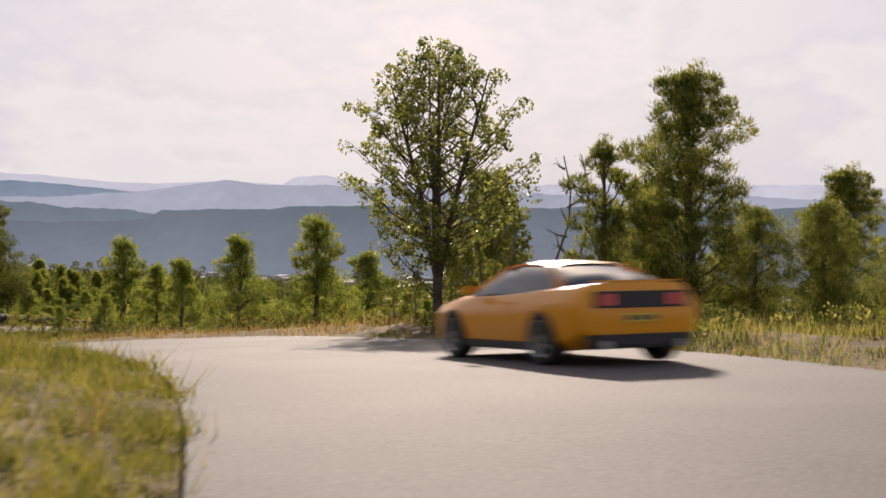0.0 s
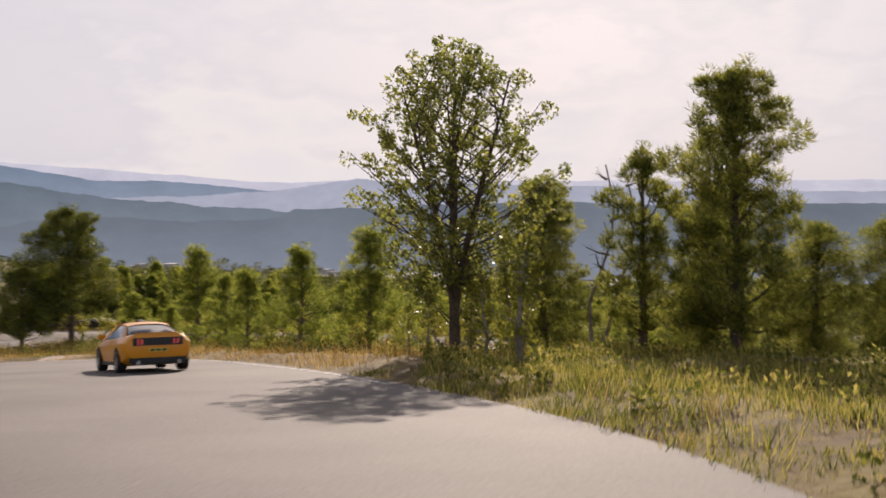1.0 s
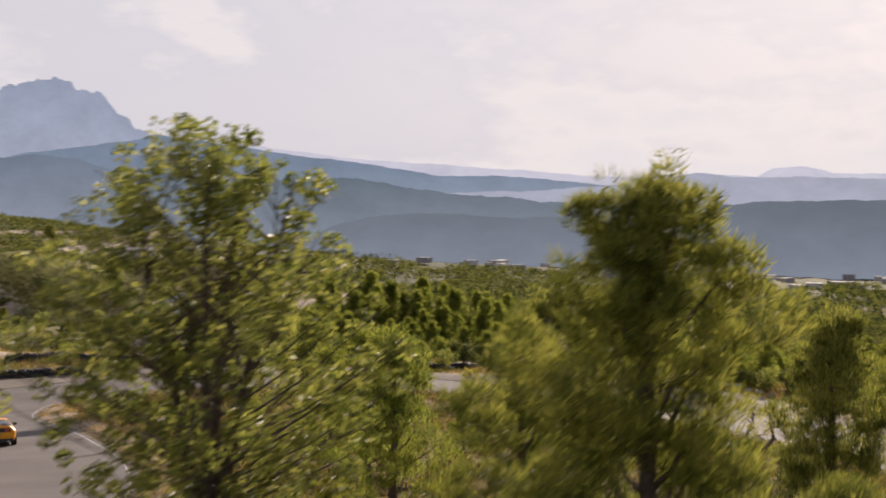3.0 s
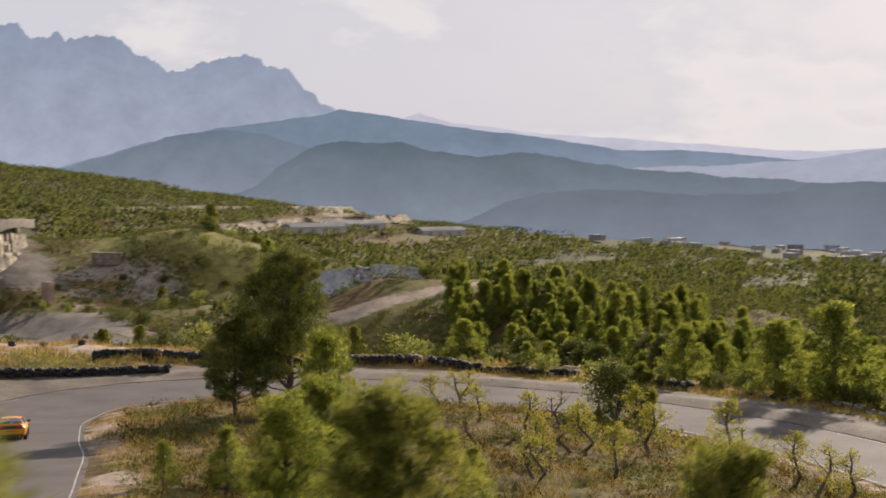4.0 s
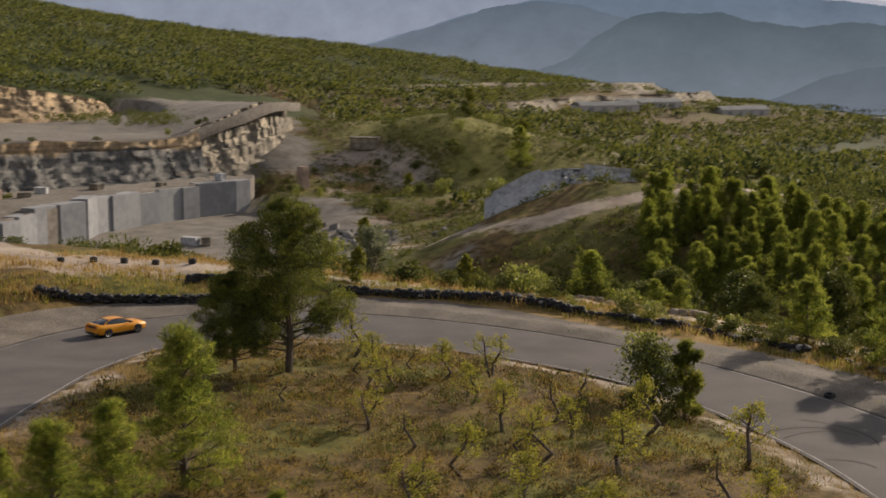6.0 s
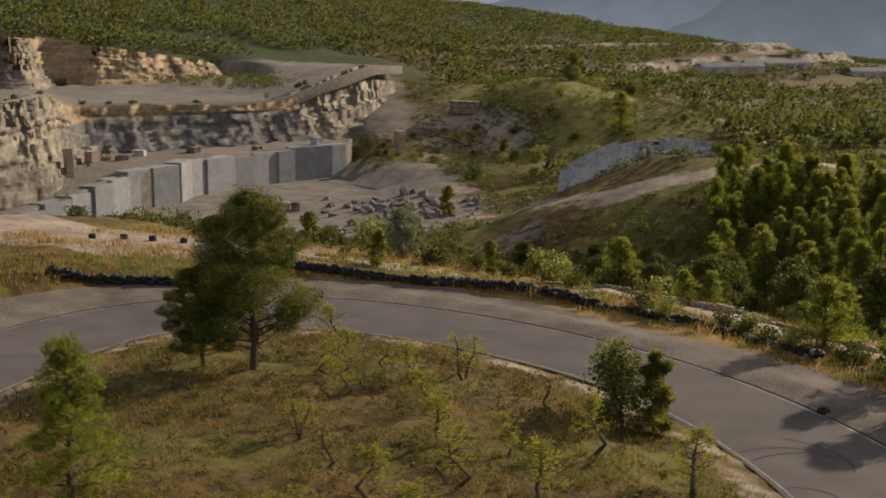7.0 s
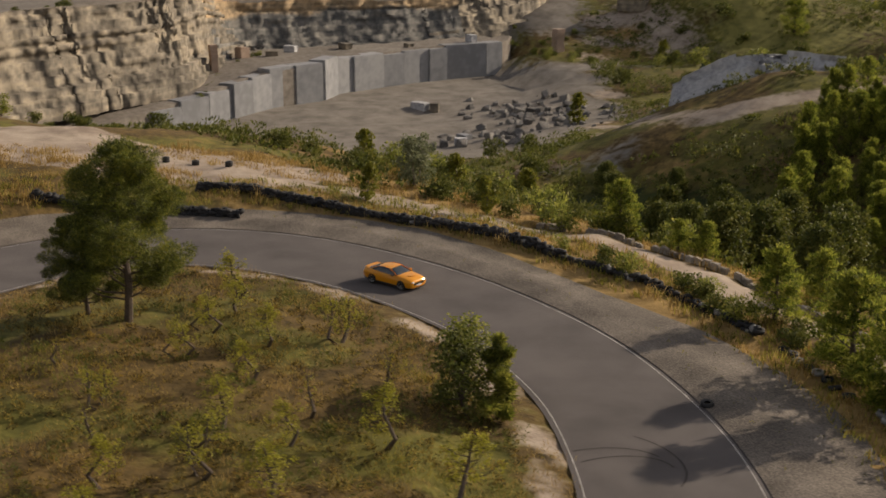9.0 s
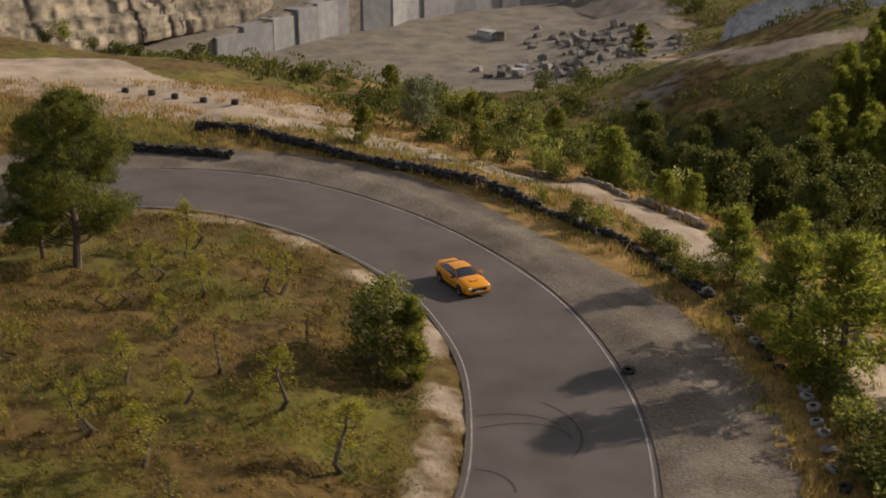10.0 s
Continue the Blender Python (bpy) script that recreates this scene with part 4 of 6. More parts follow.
# almond trees on the infield
almonds = [leafy("almond_tree", 2.3, 0.95, 41 + k, 16, 22, 0.07, M_ALMOND, M_BARK, "small crooked almond tree with sparse yellow-green leaves", low=0.3, crooked=1.6, clump=0.2, stout=1.7, trunks=1 + k % 2) for k in range(3)]
bareal = leafy("almond_tree", 1.7, 0.6, 47, 12, 2, 0.07, M_ALMOND, M_BARK, "nearly bare crooked almond tree with dark twigs", low=0.25, crooked=1.8, clump=0.15, stout=1.9)
AL = [(-22.6, 89.2, 1.1), (-15.2, 91.2, 0.95), (-20.5, 88.6, 0.75), (-9.2, 90.4, 0.95), (-18.6, 86.5, 0.8), (-15.2, 87.8, 0.85), (-11.3, 85.4, 0.85), (-8.0, 86.5, 1.05), (-7.5, 83.0, 0.9), (-4.3, 87.6, 1.05), (-15.4, 84.2, 0.75), (-18.3, 89.2, 0.8),
      (-5.1, 78.2, 0.9), (-4.5, 81.1, 0.95), (-1.6, 82.3, 1.05), (-8.4, 78.6, 1.0), (-2.9, 73.4, 0.8), (-1.2, 76.6, 0.95), (1.8, 76.3, 0.9), (2.0, 82.4, 1.2), (4.2, 81.6, 0.95), (-5.6, 84.6, 0.8), (-11.5, 79.8, 0.7), (-16.0, 79.5, 0.65), (-0.4, 88.6, 1.2), (6.8, 77.0, 1.0)]
for i, (x, y, s) in enumerate(AL):
    src = bareal if i % 4 == 3 else almonds[i % 3]
    if i < 4:
        tagged(planted(src if i == 3 else almonds[i], x, y, s, PL.uniform(0, 6)), group="almond trees")
    else:
        copied(src, x, y, s, PL.uniform(0, 6), "almond trees")

# dense green pair beside the inner edge of the lower road
oak = leafy("oak_tree", 3.2, 1.2, 51, 24, 40, 0.12, M_SCRUB, M_BARK, "bushy oak with dark green leaves beside the road", low=0.08, clump=0.34, trunks=2)
planted(oak, -6.9, 92.5, 1.15, 1.0)
pinelet = pine("pine_tree", 2.9, 1.0, 53, 30, 200, 0.2, 0.05, low=0.05, belly=0.35, label="small dense pine beside the road edge")
planted(pinelet, -6.1, 93.4, 1.15, 0.0)
ash = leafy("ash_tree", 3.4, 1.3, 57, 20, 22, 0.12, M_POPLAR, M_BARK_PALE, "open light-green broadleaf tree beside the road", low=0.2, clump=0.3, trunks=3)
planted(ash, -8.5, 93.2, 1.05, 0.6)

# woods on the mound and along the ravine
wood = [lobed_pine("pine_tree", 4.6, 1.5, 61 + k, 24, 32, 10, 0.22, 0.05, low=0.04, belly=0.22, top=0.55, lobe=0.42, up=0.9, skirt=0.9, mat=M_PINE_YOUNG, label="bright-green pine in the hillside wood") for k in range(4)]
n_w = 0
while n_w < 262:
    x, y = PL.uniform(-54, 22), PL.uniform(122, 168)
    if not inside(np.array([x]), np.array([y]), WOOD_EDGE)[0]:
        continue
    s = PL.uniform(0.62, 1.05)
    if n_w < 4:
        tagged(planted(wood[n_w], x, y, s, PL.uniform(0, 6)), group="hillside wood")
    else:
        copied(wood[PL.randrange(4)], x, y, s, PL.uniform(0, 6), "hillside wood", PL.uniform(0.9, 1.2))
    n_w += 1
for x, y, s in ((-28.3, 116.6, 0.95), (-9.5, 111.0, 0.95), (-11.9, 116.6, 0.9), (-3.0, 108.9, 1.2), (0.4, 108.5, 1.5), (-23.3, 117.0, 0.55), (-22.0, 118.0, 0.6), (3.5, 111.5, 0.9), (8.5, 110.0, 0.9), (13.0, 108.0, 0.9), (-31.5, 119.5, 0.6), (20, 104, 1.0)):
    copied(wood[PL.randrange(4)], x, y, s * 1.12, PL.uniform(0, 6), "pines beyond the tyre wall", 0.78)

# scrub
shrubs = [bush("bush", 1.1, 1.3, 71 + k, 16, 60, 0.15, M_SCRUB, "rounded dark-green scrub bush") for k in range(3)]
shrubs.append(bush("bush", 1.2, 1.6, 75, 16, 60, 0.15, M_POPLAR, "bright leafy green bush"))
holm = leafy("holm_oak", 5.0, 2.0, 77, 34, 60, 0.2, M_SCRUB, M_BARK, "dense rounded holm oak with dull green leaves", low=0.1, clump=0.32, twig=False)
planted(holm, -26.3, 123.5, 1.0, 0.0)
for x, y, s in ((-21.5, 126.5, 0.9), (-30, 126, 0.9), (-35, 128, 0.9), (-38, 131, 0.9), (-24, 131, 1.1), (-30, 130, 1.1), (-42, 133, 0.9), (-47, 136, 0.9), (-17, 130, 1.0), (-33, 134, 1.1), (-55, 138, 0.8), (-51, 140, 0.9), (-60, 141, 0.8), (-45, 141, 1.0), (-40, 138, 1.0), (-36, 139, 1.1), (-65, 144, 0.7), (-27, 135, 1.1), (-50, 145, 0.6), (-57, 146, 0.6)):
    copied(holm, x, y, s, PL.uniform(0, 6), "ravine oaks")
tagged(holm, group="ravine oaks")
BU = [(-5.2, 110.6, 1.1), (-7.4, 110.4, 0.9), (-15.6, 110.9, 1.0), (-13.9, 111.0, 0.8), (1.5, 107.2, 1.0), (3.2, 106.6, 1.1), (5.6, 105.8, 1.2), (7.6, 104.6, 1.2), (8.8, 102.2, 0.9), (10.8, 101.6, 1.1), (12.4, 100.8, 1.1), (0.0, 108.0, 0.9), (7.0, 106.6, 1.3), (10.0, 104.8, 1.4), (-3.0, 109.2, 0.9), (-14.0, 110.4, 0.8), (-24.5, 109.4, 0.6), (-20.3, 109.2, 1.0), (-18.5, 109.6, 0.9), (-31.8, 113.6, 1.5), (-29.5, 113.0, 1.2), (-12.0, 109.8, 0.9), (-10.3, 109.6, 0.9), (-34.5, 112.5, 1.0), (-37.0, 112.0, 1.0), (-40.0, 110.5, 1.0), (-6.5, 109.4, 0.8),
      (-7.9, 92.4, 0.8), (-47.5, 81.0, 0.9), (-44.5, 77.0, 1.0), (-50, 78, 1.2), (-43, 72, 0.9), (-1.8, 108.6, 0.8), (2.2, 106.8, 0.9), (4.5, 105.6, 1.0), (6.5, 104.4, 1.1), (9.5, 103.0, 1.2), (-52, 110, 1.2), (-47, 112, 1.0)]
for i, (x, y, s) in enumerate(BU):
    if i < 4:
        tagged(planted(shrubs[i], x, y, s, PL.uniform(0, 6)), group="scrub bushes")
    else:
        copied(shrubs[PL.randrange(4)], x, y, s, PL.uniform(0, 6), "scrub bushes")
n_b = 0
while n_b < 185:
    x, y = (PL.uniform(-75, 12), PL.uniform(106, 142)) if n_b % 2 else (PL.uniform(-200, -50), PL.uniform(78, 290))
    q = inside(np.array([x]), np.array([y]), QUARRY)[0]
    d1 = float(line_dist(np.array([x]), np.array([y]), DIRT_TRACK)[0])
    d2 = float(line_dist(np.array([x]), np.array([y]), RIDGE_PATH)[0])
    if q or d1 < 3.5 or d2 < 4 or (x > -60 and y < 104) or float(road_near(x, y)[0][0]) < 10:
        continue
    copied(shrubs[PL.randrange(4)], x, y, PL.uniform(0.6, 1.7) * (1 + 0.004 * (y - 100)), PL.uniform(0, 6), "scrub on the slopes")
    n_b += 1
ytree = leafy("young_tree", 3.0, 0.8, 81, 16, 40, 0.16, M_YELLOW, M_BARK_PALE, "slim young tree with yellow-green leaves", low=0.1, clump=0.34)
planted(ytree, -38.8, 104.6, 0.9, 0.0)
willow = leafy("willow_tree", 4.0, 1.4, 82, 24, 50, 0.16, M_GREY, M_BARK_PALE, "pale grey-green willow-like tree in scrub", low=0.1, clump=0.34, trunks=2)
planted(willow, -43.5, 110.5, 0.95, 0.0)
for x, y, s, g in ((-60.4, 131.5, 1.35, 0), (-34, 110.5, 0.9, 0), (-115, 177, 1.7, 0), (-57.9, 171.5, 0.75, 1), (-150, 222, 1.6, 0), (-170, 262, 2.2, 0), (-185, 300, 3.0, 0), (-66, 118, 1.2, 0), (-52, 119, 1.1, 0), (-145, 250, 1.9, 1)):
    copied(ytree if not g else wood[0], x, y, s, PL.uniform(0, 6), "scattered valley trees", 1.0)
# ---- quarry ----
def cliff(name, line, z0, tops, back, mat, label, seed, rows=14, step=1.6, rough=1.0):
    """A broken rock face over a plan line: beds that step back, upright joints, and rubble at the foot."""
    pts = [(x, y, a, b) for (x, y), a, b in zip(line, z0 if isinstance(z0, list) else [z0] * len(line), tops)]
    ln = smooth_line(pts, step)
    rs = np.random.RandomState(seed)
    n = len(ln)
    d = np.gradient(ln, axis=0)
    nrm = np.stack([d[:, 1], -d[:, 0]], 1) / np.linalg.norm(d[:, :2], axis=1)[:, None]

    def runs(w0, w1):
        out = []
        while len(out) < n:
            out += [rs.uniform(-1, 1)] * rs.randint(w0, w1)
        return np.array(out[:n])

    # every block has two columns and two rows of its own, so that joints and beds stay sharp
    joint = runs(3, 8)
    edge = np.concatenate([[0], np.cumsum(rs.uniform(0.5, 1.6, rows))])
    edge /= edge[-1]
    cols = np.repeat(ln, 2, 0) + np.repeat(d, 2, 0) * np.tile([-0.47, 0.47], n)[:, None]
    v, spread = [], np.repeat(nrm, 2, 0)
    for k in range(rows):
        t = (edge[k] + edge[k + 1]) / 2
        out = back * (0.4 * t + 0.6 * np.floor(t * 4) / 4) - (1 - t) ** 4 * 2.6 * rough
        out = out + rough * (0.6 * joint * (0.3 + 0.7 * t) + 0.2 * runs(2, 6) + 0.2 * rs.uniform(-1, 1))
        for q in (edge[k] + 0.004, edge[k + 1] - 0.004):
            o = np.repeat(out, 2) + rs.uniform(-0.07, 0.07, 2 * n) * rough
            z = cols[:, 2] + (cols[:, 3] - cols[:, 2]) * q + rs.uniform(-0.1, 0.1, 2 * n) * rough - 1.0 * (q < 0.01) + np.repeat(0.3 * joint, 2) * (q > 0.99)
            v.append(np.column_stack([cols[:, :2] + spread * o[:, None], z]))
    v = np.stack(v, 1).reshape(-1, 3)
    n, rows = 2 * n, 2 * rows
    return tagged(raw(name, v, grid_faces(n, rows), mat), label, "cliff", kind="structure"), ln, nrm


def bench(front, rear, zf, zr, mat, label, seed, n=60, m=14, drop=9):
    a, b = smooth_line([(*p, z) for p, z in zip(front, zf)], 2.5), smooth_line([(*p, z) for p, z in zip(rear, zr)], 2.5)
    t = np.linspace(0, 1, n)
    ia, ib = [np.stack([np.interp(t, np.linspace(0, 1, len(q)), q[:, k]) for k in range(3)], 1) for q in (a, b)]
    s = np.linspace(0, 1, m)[None, :, None]
    p = (ia[:, None] * (1 - s) + ib[:, None] * s).reshape(-1, 3)
    p[:, 2] += 0.25 * wave(p[:, 0], p[:, 1], 9, seed)
    p = p.reshape(n, m, 3)
    skirt = p[:, :1].copy()
    skirt[:, :, 2] -= drop
    p = np.concatenate([skirt, p], 1).reshape(-1, 3)
    return tagged(raw("ground", p, grid_faces(n, m + 1), mat), label, "ground", kind="structure")


M_FLOOR = material("quarry_floor", [(0.105, 0.088, 0.07), (0.16, 0.138, 0.115), (0.225, 0.20, 0.17)], rough=0.95, scale=0.08, fine=14, bump=0.05)
C1 = [(-199, 238), (-191, 224), (-187, 211), (-186, 200), (-186, 193), (-186, 180), (-187, 166), (-187, 154), (-178, 146), (-168, 139), (-158, 132), (-151, 119), (-147, 113), (-138, 96), (-126, 80)]
T1 = [4.0, 5.0, 2.6, 0.0, -1.4, -1.2, -0.8, -0.3, 2.6, 2.8, 3.0, 3.1, 3.2, 3.2, 3.0]
C2 = [(-295, 262), (-271, 236), (-258, 222), (-252, 205), (-252, 190), (-257, 178), (-243, 167), (-245, 152), (-240, 130), (-230, 105), (-215, 80)]
T2 = [1.0, 2.0, 4.0, 6.0, 8.0, 10.0, 10.5, 12.0, 13.0, 13.5, 13.0]
cliff("wall_cliff", C1[:5], -9.8, T1[:5], 6.5, M_ROCK, "crumbling beige rock slope with bushes", 90, rows=12, step=1.0, rough=0.7)
cliff("wall_cliff", C1[3:9], -9.8, T1[3:9], 3.0, M_ROCK_GREY, "grey blasted rock face under an ochre bed", 91, rows=12, step=1.0, rough=0.75)
cliff("wall_cliff", C1[7:], -10.5, T1[7:], 3.6, M_ROCK, "beige layered quarry face", 92, rows=15, step=1.0)
cliff("wall_cliff", C2[:7], -1.5, T2[:7], 4.0, M_ROCK_GREY, "dark upper quarry face", 93, rows=9, step=1.3)
cliff("wall_cliff", C2[5:], -1.5, T2[5:], 4.0, M_ROCK, "tall beige upper quarry face", 94, rows=14, step=1.3)
bench([(-184, 211), (-176, 203), (-175, 186), (-173, 176), (-170, 166), (-164, 159), (-161, 148), (-154, 136), (-146, 120), (-138, 104), (-124, 84)],
      [(-204, 217), (-194, 208), (-192, 190), (-192, 178), (-193, 166), (-192, 153), (-182, 145), (-172, 137), (-160, 127), (-153, 112), (-138, 86)],
      [-9.6, -9.4, -9.4, -9.4, -9.3, -9.3, -9.6, -11, -12.5, -13.5, -14], [-9.4, -9.2, -9.2, -9.2, -9.2, -9.2, -9.4, -9.8, -10.2, -10.5, -11], M_FLOOR, "flat pale quarry bench with loose stone", 95)
bench([(-202, 239), (-194, 225), (-190, 211), (-189, 200), (-189, 193), (-189, 180), (-190, 166), (-190.6, 153.5), (-180.6, 143.4), (-170.6, 136.4), (-161, 129.5), (-154.4, 117.4), (-150.4, 111.3), (-141.2, 94.3), (-129.2, 78.3)],
      [(-290, 262), (-285, 252), (-278, 244), (-270, 234), (-262, 224), (-256, 206), (-256, 190), (-260, 178), (-248, 168), (-249, 152), (-244, 130), (-236, 112), (-232, 105), (-224, 92), (-216, 78)],
      [4.0, 4.8, 2.4, -0.2, -1.4, -1.2, -0.8, -0.3, 2.6, 2.8, 3.0, 3.1, 3.2, 3.2, 3.0], [2.0, 1.0, 0, -0.8, -0.8, -0.8, -0.8, -0.8, -0.8, -0.8, -0.8, -0.5, -0.5, 0, 0], M_FLOOR, "upper quarry terrace of pale stone and dust", 96, drop=2.0)
cliff("wall_cliff", TERRACE_HIGH[:7], -6, [-2, 0, 1.5, 2.5, 3.2, 3.2, 3.2], 5.0, M_ROCK, "distant stepped quarry face", 97, rows=8, step=5, rough=1.2)
cliff("wall_cliff", TERRACE_LOW[:7], -12, [-6, -5, -4.6, -4.4, -4.3, -4.3, -4.3], 5.0, M_ROCK, "distant lower quarry face", 98, rows=8, step=5, rough=1.2)
# the sawn stone wall: upright blocks side by side, stepped in plan and height
saw_wall = tagged(new("quarry_wall"), "tall wall of smooth sawn grey stone faces in the quarry", "wall", kind="thing")
WALL = [(-175.5, 203, -9.2), (-175, 199, -9.3), (-175, 190, -9.5), (-174.6, 186, -9.6), (-173.4, 180, -9.8), (-172.6, 175, -9.7), (-170.5, 168, -9.5), (-168.5, 163.5, -9.2), (-164.2, 159, -8.9), (-163, 153.5, -9.2), (-161, 148, -9.5), (-158.4, 143.6, -10.2), (-156, 139.4, -10.7), (-153, 134.4, -11.2), (-150.4, 129, -11.9), (-148, 124, -12.3)]
for i, ((ax, ay, az), (bx, by, bz)) in enumerate(zip(WALL, WALL[1:])):
    bm = bmesh.new()
    ln = math.hypot(bx - ax, by - ay)
    zt = (az + bz) / 2 + (0.25 if i % 2 else 0.0)
    box(bm, (ln + 0.1, 3.0, zt + 18.0), ((ax + bx) / 2 - 1.4 + 0.25 * (i % 3), (ay + by) / 2, (zt - 18.0) / 2), math.atan2(by - ay, bx - ax), 0.12)
    part("stone_block", bm, M_CUT, saw_wall)


def floor_level(x, y):
    """The ground, with the quarry's floor where the pit is cut into it."""
    return min(on(x, y), -15.6) if inside(np.array([x]), np.array([y]), PIT)[0] else on(x, y)


def cut_stone(name, x, y, z, size, turn, mat, label):
    bm = bmesh.new()
    box(bm, size, (0, 0, size[2] / 2), 0, 0.06)
    for v in bm.verts:
        v.co += Vector((PL.uniform(-1, 1), PL.uniform(-1, 1), PL.uniform(-1, 1))) * 0.07
    ob = part(name, bm, mat, None, label)
    ob.matrix_world = pose(x, y, z - 0.1, 0, 0, turn)
    return tagged(ob, "", "stone block", "quarried blocks", "thing")


def tower(x, y, z, h, w, name, label):
    top = tagged(new(name), label, "tower", kind="thing")
    for k in range(int(h / 0.75)):
        bm = bmesh.new()
        box(bm, (w * PL.uniform(0.9, 1.06), w * PL.uniform(0.9, 1.06), 0.76), (PL.uniform(-0.06, 0.06), PL.uniform(-0.06, 0.06), k * 0.75 + 0.37), PL.uniform(-0.08, 0.08), 0.05)
        part("stone_course", bm, M_BRICK, top)
    top.location = (x, y, z)
    return top


tower(-172.3, 214.2, -11.6, 5.2, 1.9, "stone_tower", "weathered square tower of stacked stone")
tower(-167.1, 141.2, -9.8, 4.6, 1.3, "stone_pillar", "tall pillar of stacked stone blocks on the bench")
for x, y, z, s, w, m, lab in ((-150.8, 171, -15.4, (3.0, 1.6, 1.3), 20, M_WHITE_ROCK, "white sawn stone block lying on the quarry floor"), (-148.6, 172.6, -15.4, (1.4, 1.4, 1.5), 50, M_ROCK, "beige broken stone block on the floor"),
                              (-181, 172, -9.2, (2.4, 1.5, 1.0), 10, M_ROCK, "pale stone block on the bench"), (-181, 161, -9.2, (2.2, 1.4, 1.2), 40, M_WHITE_ROCK, "white stone block on the bench"), (-178, 156, -9.2, (2.2, 1.3, 0.9), 70, M_ROCK, "beige stone block on the bench"),
                              (-178, 150.5, -9.2, (1.9, 1.9, 1.9), 15, M_BRICK, "dark cube of stone on the bench"), (-159, 129, -11.0, (1.8, 1.5, 1.5), 0, M_CUT, "grey stone block at the cliff foot"), (-156, 126, -11.2, (1.6, 1.3, 1.2), 33, M_CUT, "small grey stone block at the cliff foot"),
                              (-177, 197, -9.1, (2.0, 1.4, 1.5), 5, M_WHITE_ROCK, "pale stone block at the wall's end"), (-176.5, 183, -9.3, (1.8, 1.2, 0.9), 5, M_ROCK, "stone block near the wall's edge"), (-120, 161, -13.6, (2.0, 1.4, 1.0), 12, M_CUT, "grey block among the rubble"), (-116, 158, -13.2, (1.8, 1.3, 1.0), 60, M_WHITE_ROCK, "white block among the rubble")):
    cut_stone("stone_block", x, y, max(z, floor_level(x, y)) if z > -12 else floor_level(x, y), s, w, m, lab)
ruin = tagged(new("ruined_hut"), "low ruined stone hut on the mound", "hut", kind="thing")
for s, c in (((6.0, 0.5, 2.2), (0, -1.6, 1.1)), ((0.5, 3.2, 1.8), (-2.8, 0, 0.9)), ((0.5, 3.2, 2.4), (2.8, 0, 1.2)), ((6.4, 3.8, 0.35), (0, 0, 2.5))):
    bm = bmesh.new()
    box(bm, s, c, 0, 0.08)
    part("wall" if s[2] > 1 else "roof_slab", bm, M_ROCK, ruin)
ruin.matrix_world = pose(-178.5, 237.5, on(-178.5, 237.5) - 0.1, 0, 0, 35)


def boulder_mesh(seed, mat):
    """A broken stone: a box with its corners knocked off and its faces askew."""
    rs = np.random.RandomState(seed)
    bm = bmesh.new()
    bmesh.ops.create_cube(bm, size=1.5)
    for v in bm.verts:
        v.co += Vector(rs.uniform(-0.3, 0.3, 3))
    bmesh.ops.bevel(bm, geom=bm.edges[:], offset=0.16, segments=1, affect="EDGES")
    for v in bm.verts:
        v.co += Vector(rs.uniform(-0.07, 0.07, 3))
    me = bpy.data.meshes.new("boulder")
    bm.to_mesh(me)
    bm.free()
    me.materials.append(mat)
    return me


M_RUBBLE = material("grey_rubble", [(0.09, 0.085, 0.08), (0.16, 0.15, 0.14), (0.25, 0.235, 0.21)], rough=0.95, scale=0.5, fine=8, bump=0.06, per="object")
rocks = [boulder_mesh(k, M_RUBBLE) for k in range(5)]
for k in range(190):
    x, y = (PL.gauss(-128, 9), PL.gauss(181, 5)) if k < 140 else (PL.gauss(-118, 6), PL.gauss(164, 4))
    ob = new("boulder", rocks[k % 5])
    s = PL.uniform(0.25, 1.0) ** 1.6 * 0.95
    ob.matrix_world = Matrix.Translation((x, y, floor_level(x, y) + 0.1)) @ Euler((PL.uniform(0, 6), PL.uniform(0, 6), 0)).to_matrix().to_4x4() @ Matrix.Diagonal((s, s * 1.2, s * 0.8, 1))
    tagged(ob, "angular grey boulder in a rubble heap", "boulder", "rubble heap", "thing")
cliff("wall_cliff", [(-65, 177), (-69, 170.5), (-73, 166.5), (-77.5, 162.5)], [-2.0, -2.8, -3.8, -5.4], [1.4, 2.0, 1.4, -1.6], 4.5, M_WHITE_ROCK, "bare whitish-grey rock slope on the ridge", 99, rows=10, step=0.9, rough=0.45)
# bushes on the quarry's ledges and talus
for k in range(74):
    if k < 26:
        x, y, s = PL.gauss(-173, 6), PL.gauss(212, 4.5), PL.uniform(0.5, 1.2)
        z = on(x, y)
    elif k < 44:
        i = PL.randrange(len(C1) - 1)
        u = PL.random()
        x, y, s = C1[i][0] + (C1[i + 1][0] - C1[i][0]) * u - 6.5, C1[i][1] + (C1[i + 1][1] - C1[i][1]) * u - 2.0, PL.uniform(0.5, 1.1)
        z = T1[i] + (T1[i + 1] - T1[i]) * u - 0.3
    else:
        i = PL.randrange(6, len(C1) - 3)
        u = PL.random()
        x, y, s = C1[i][0] + (C1[i + 1][0] - C1[i][0]) * u + PL.uniform(3, 6), C1[i][1] + (C1[i + 1][1] - C1[i][1]) * u + 1.5, PL.uniform(0.35, 0.8)
        z = -9.6 - 0.12 * max(0, 150 - y)
    ob = copied(shrubs[PL.randrange(4)], x, y, s, PL.uniform(0, 6), "quarry bushes")
    ob.location.z = z - 0.15
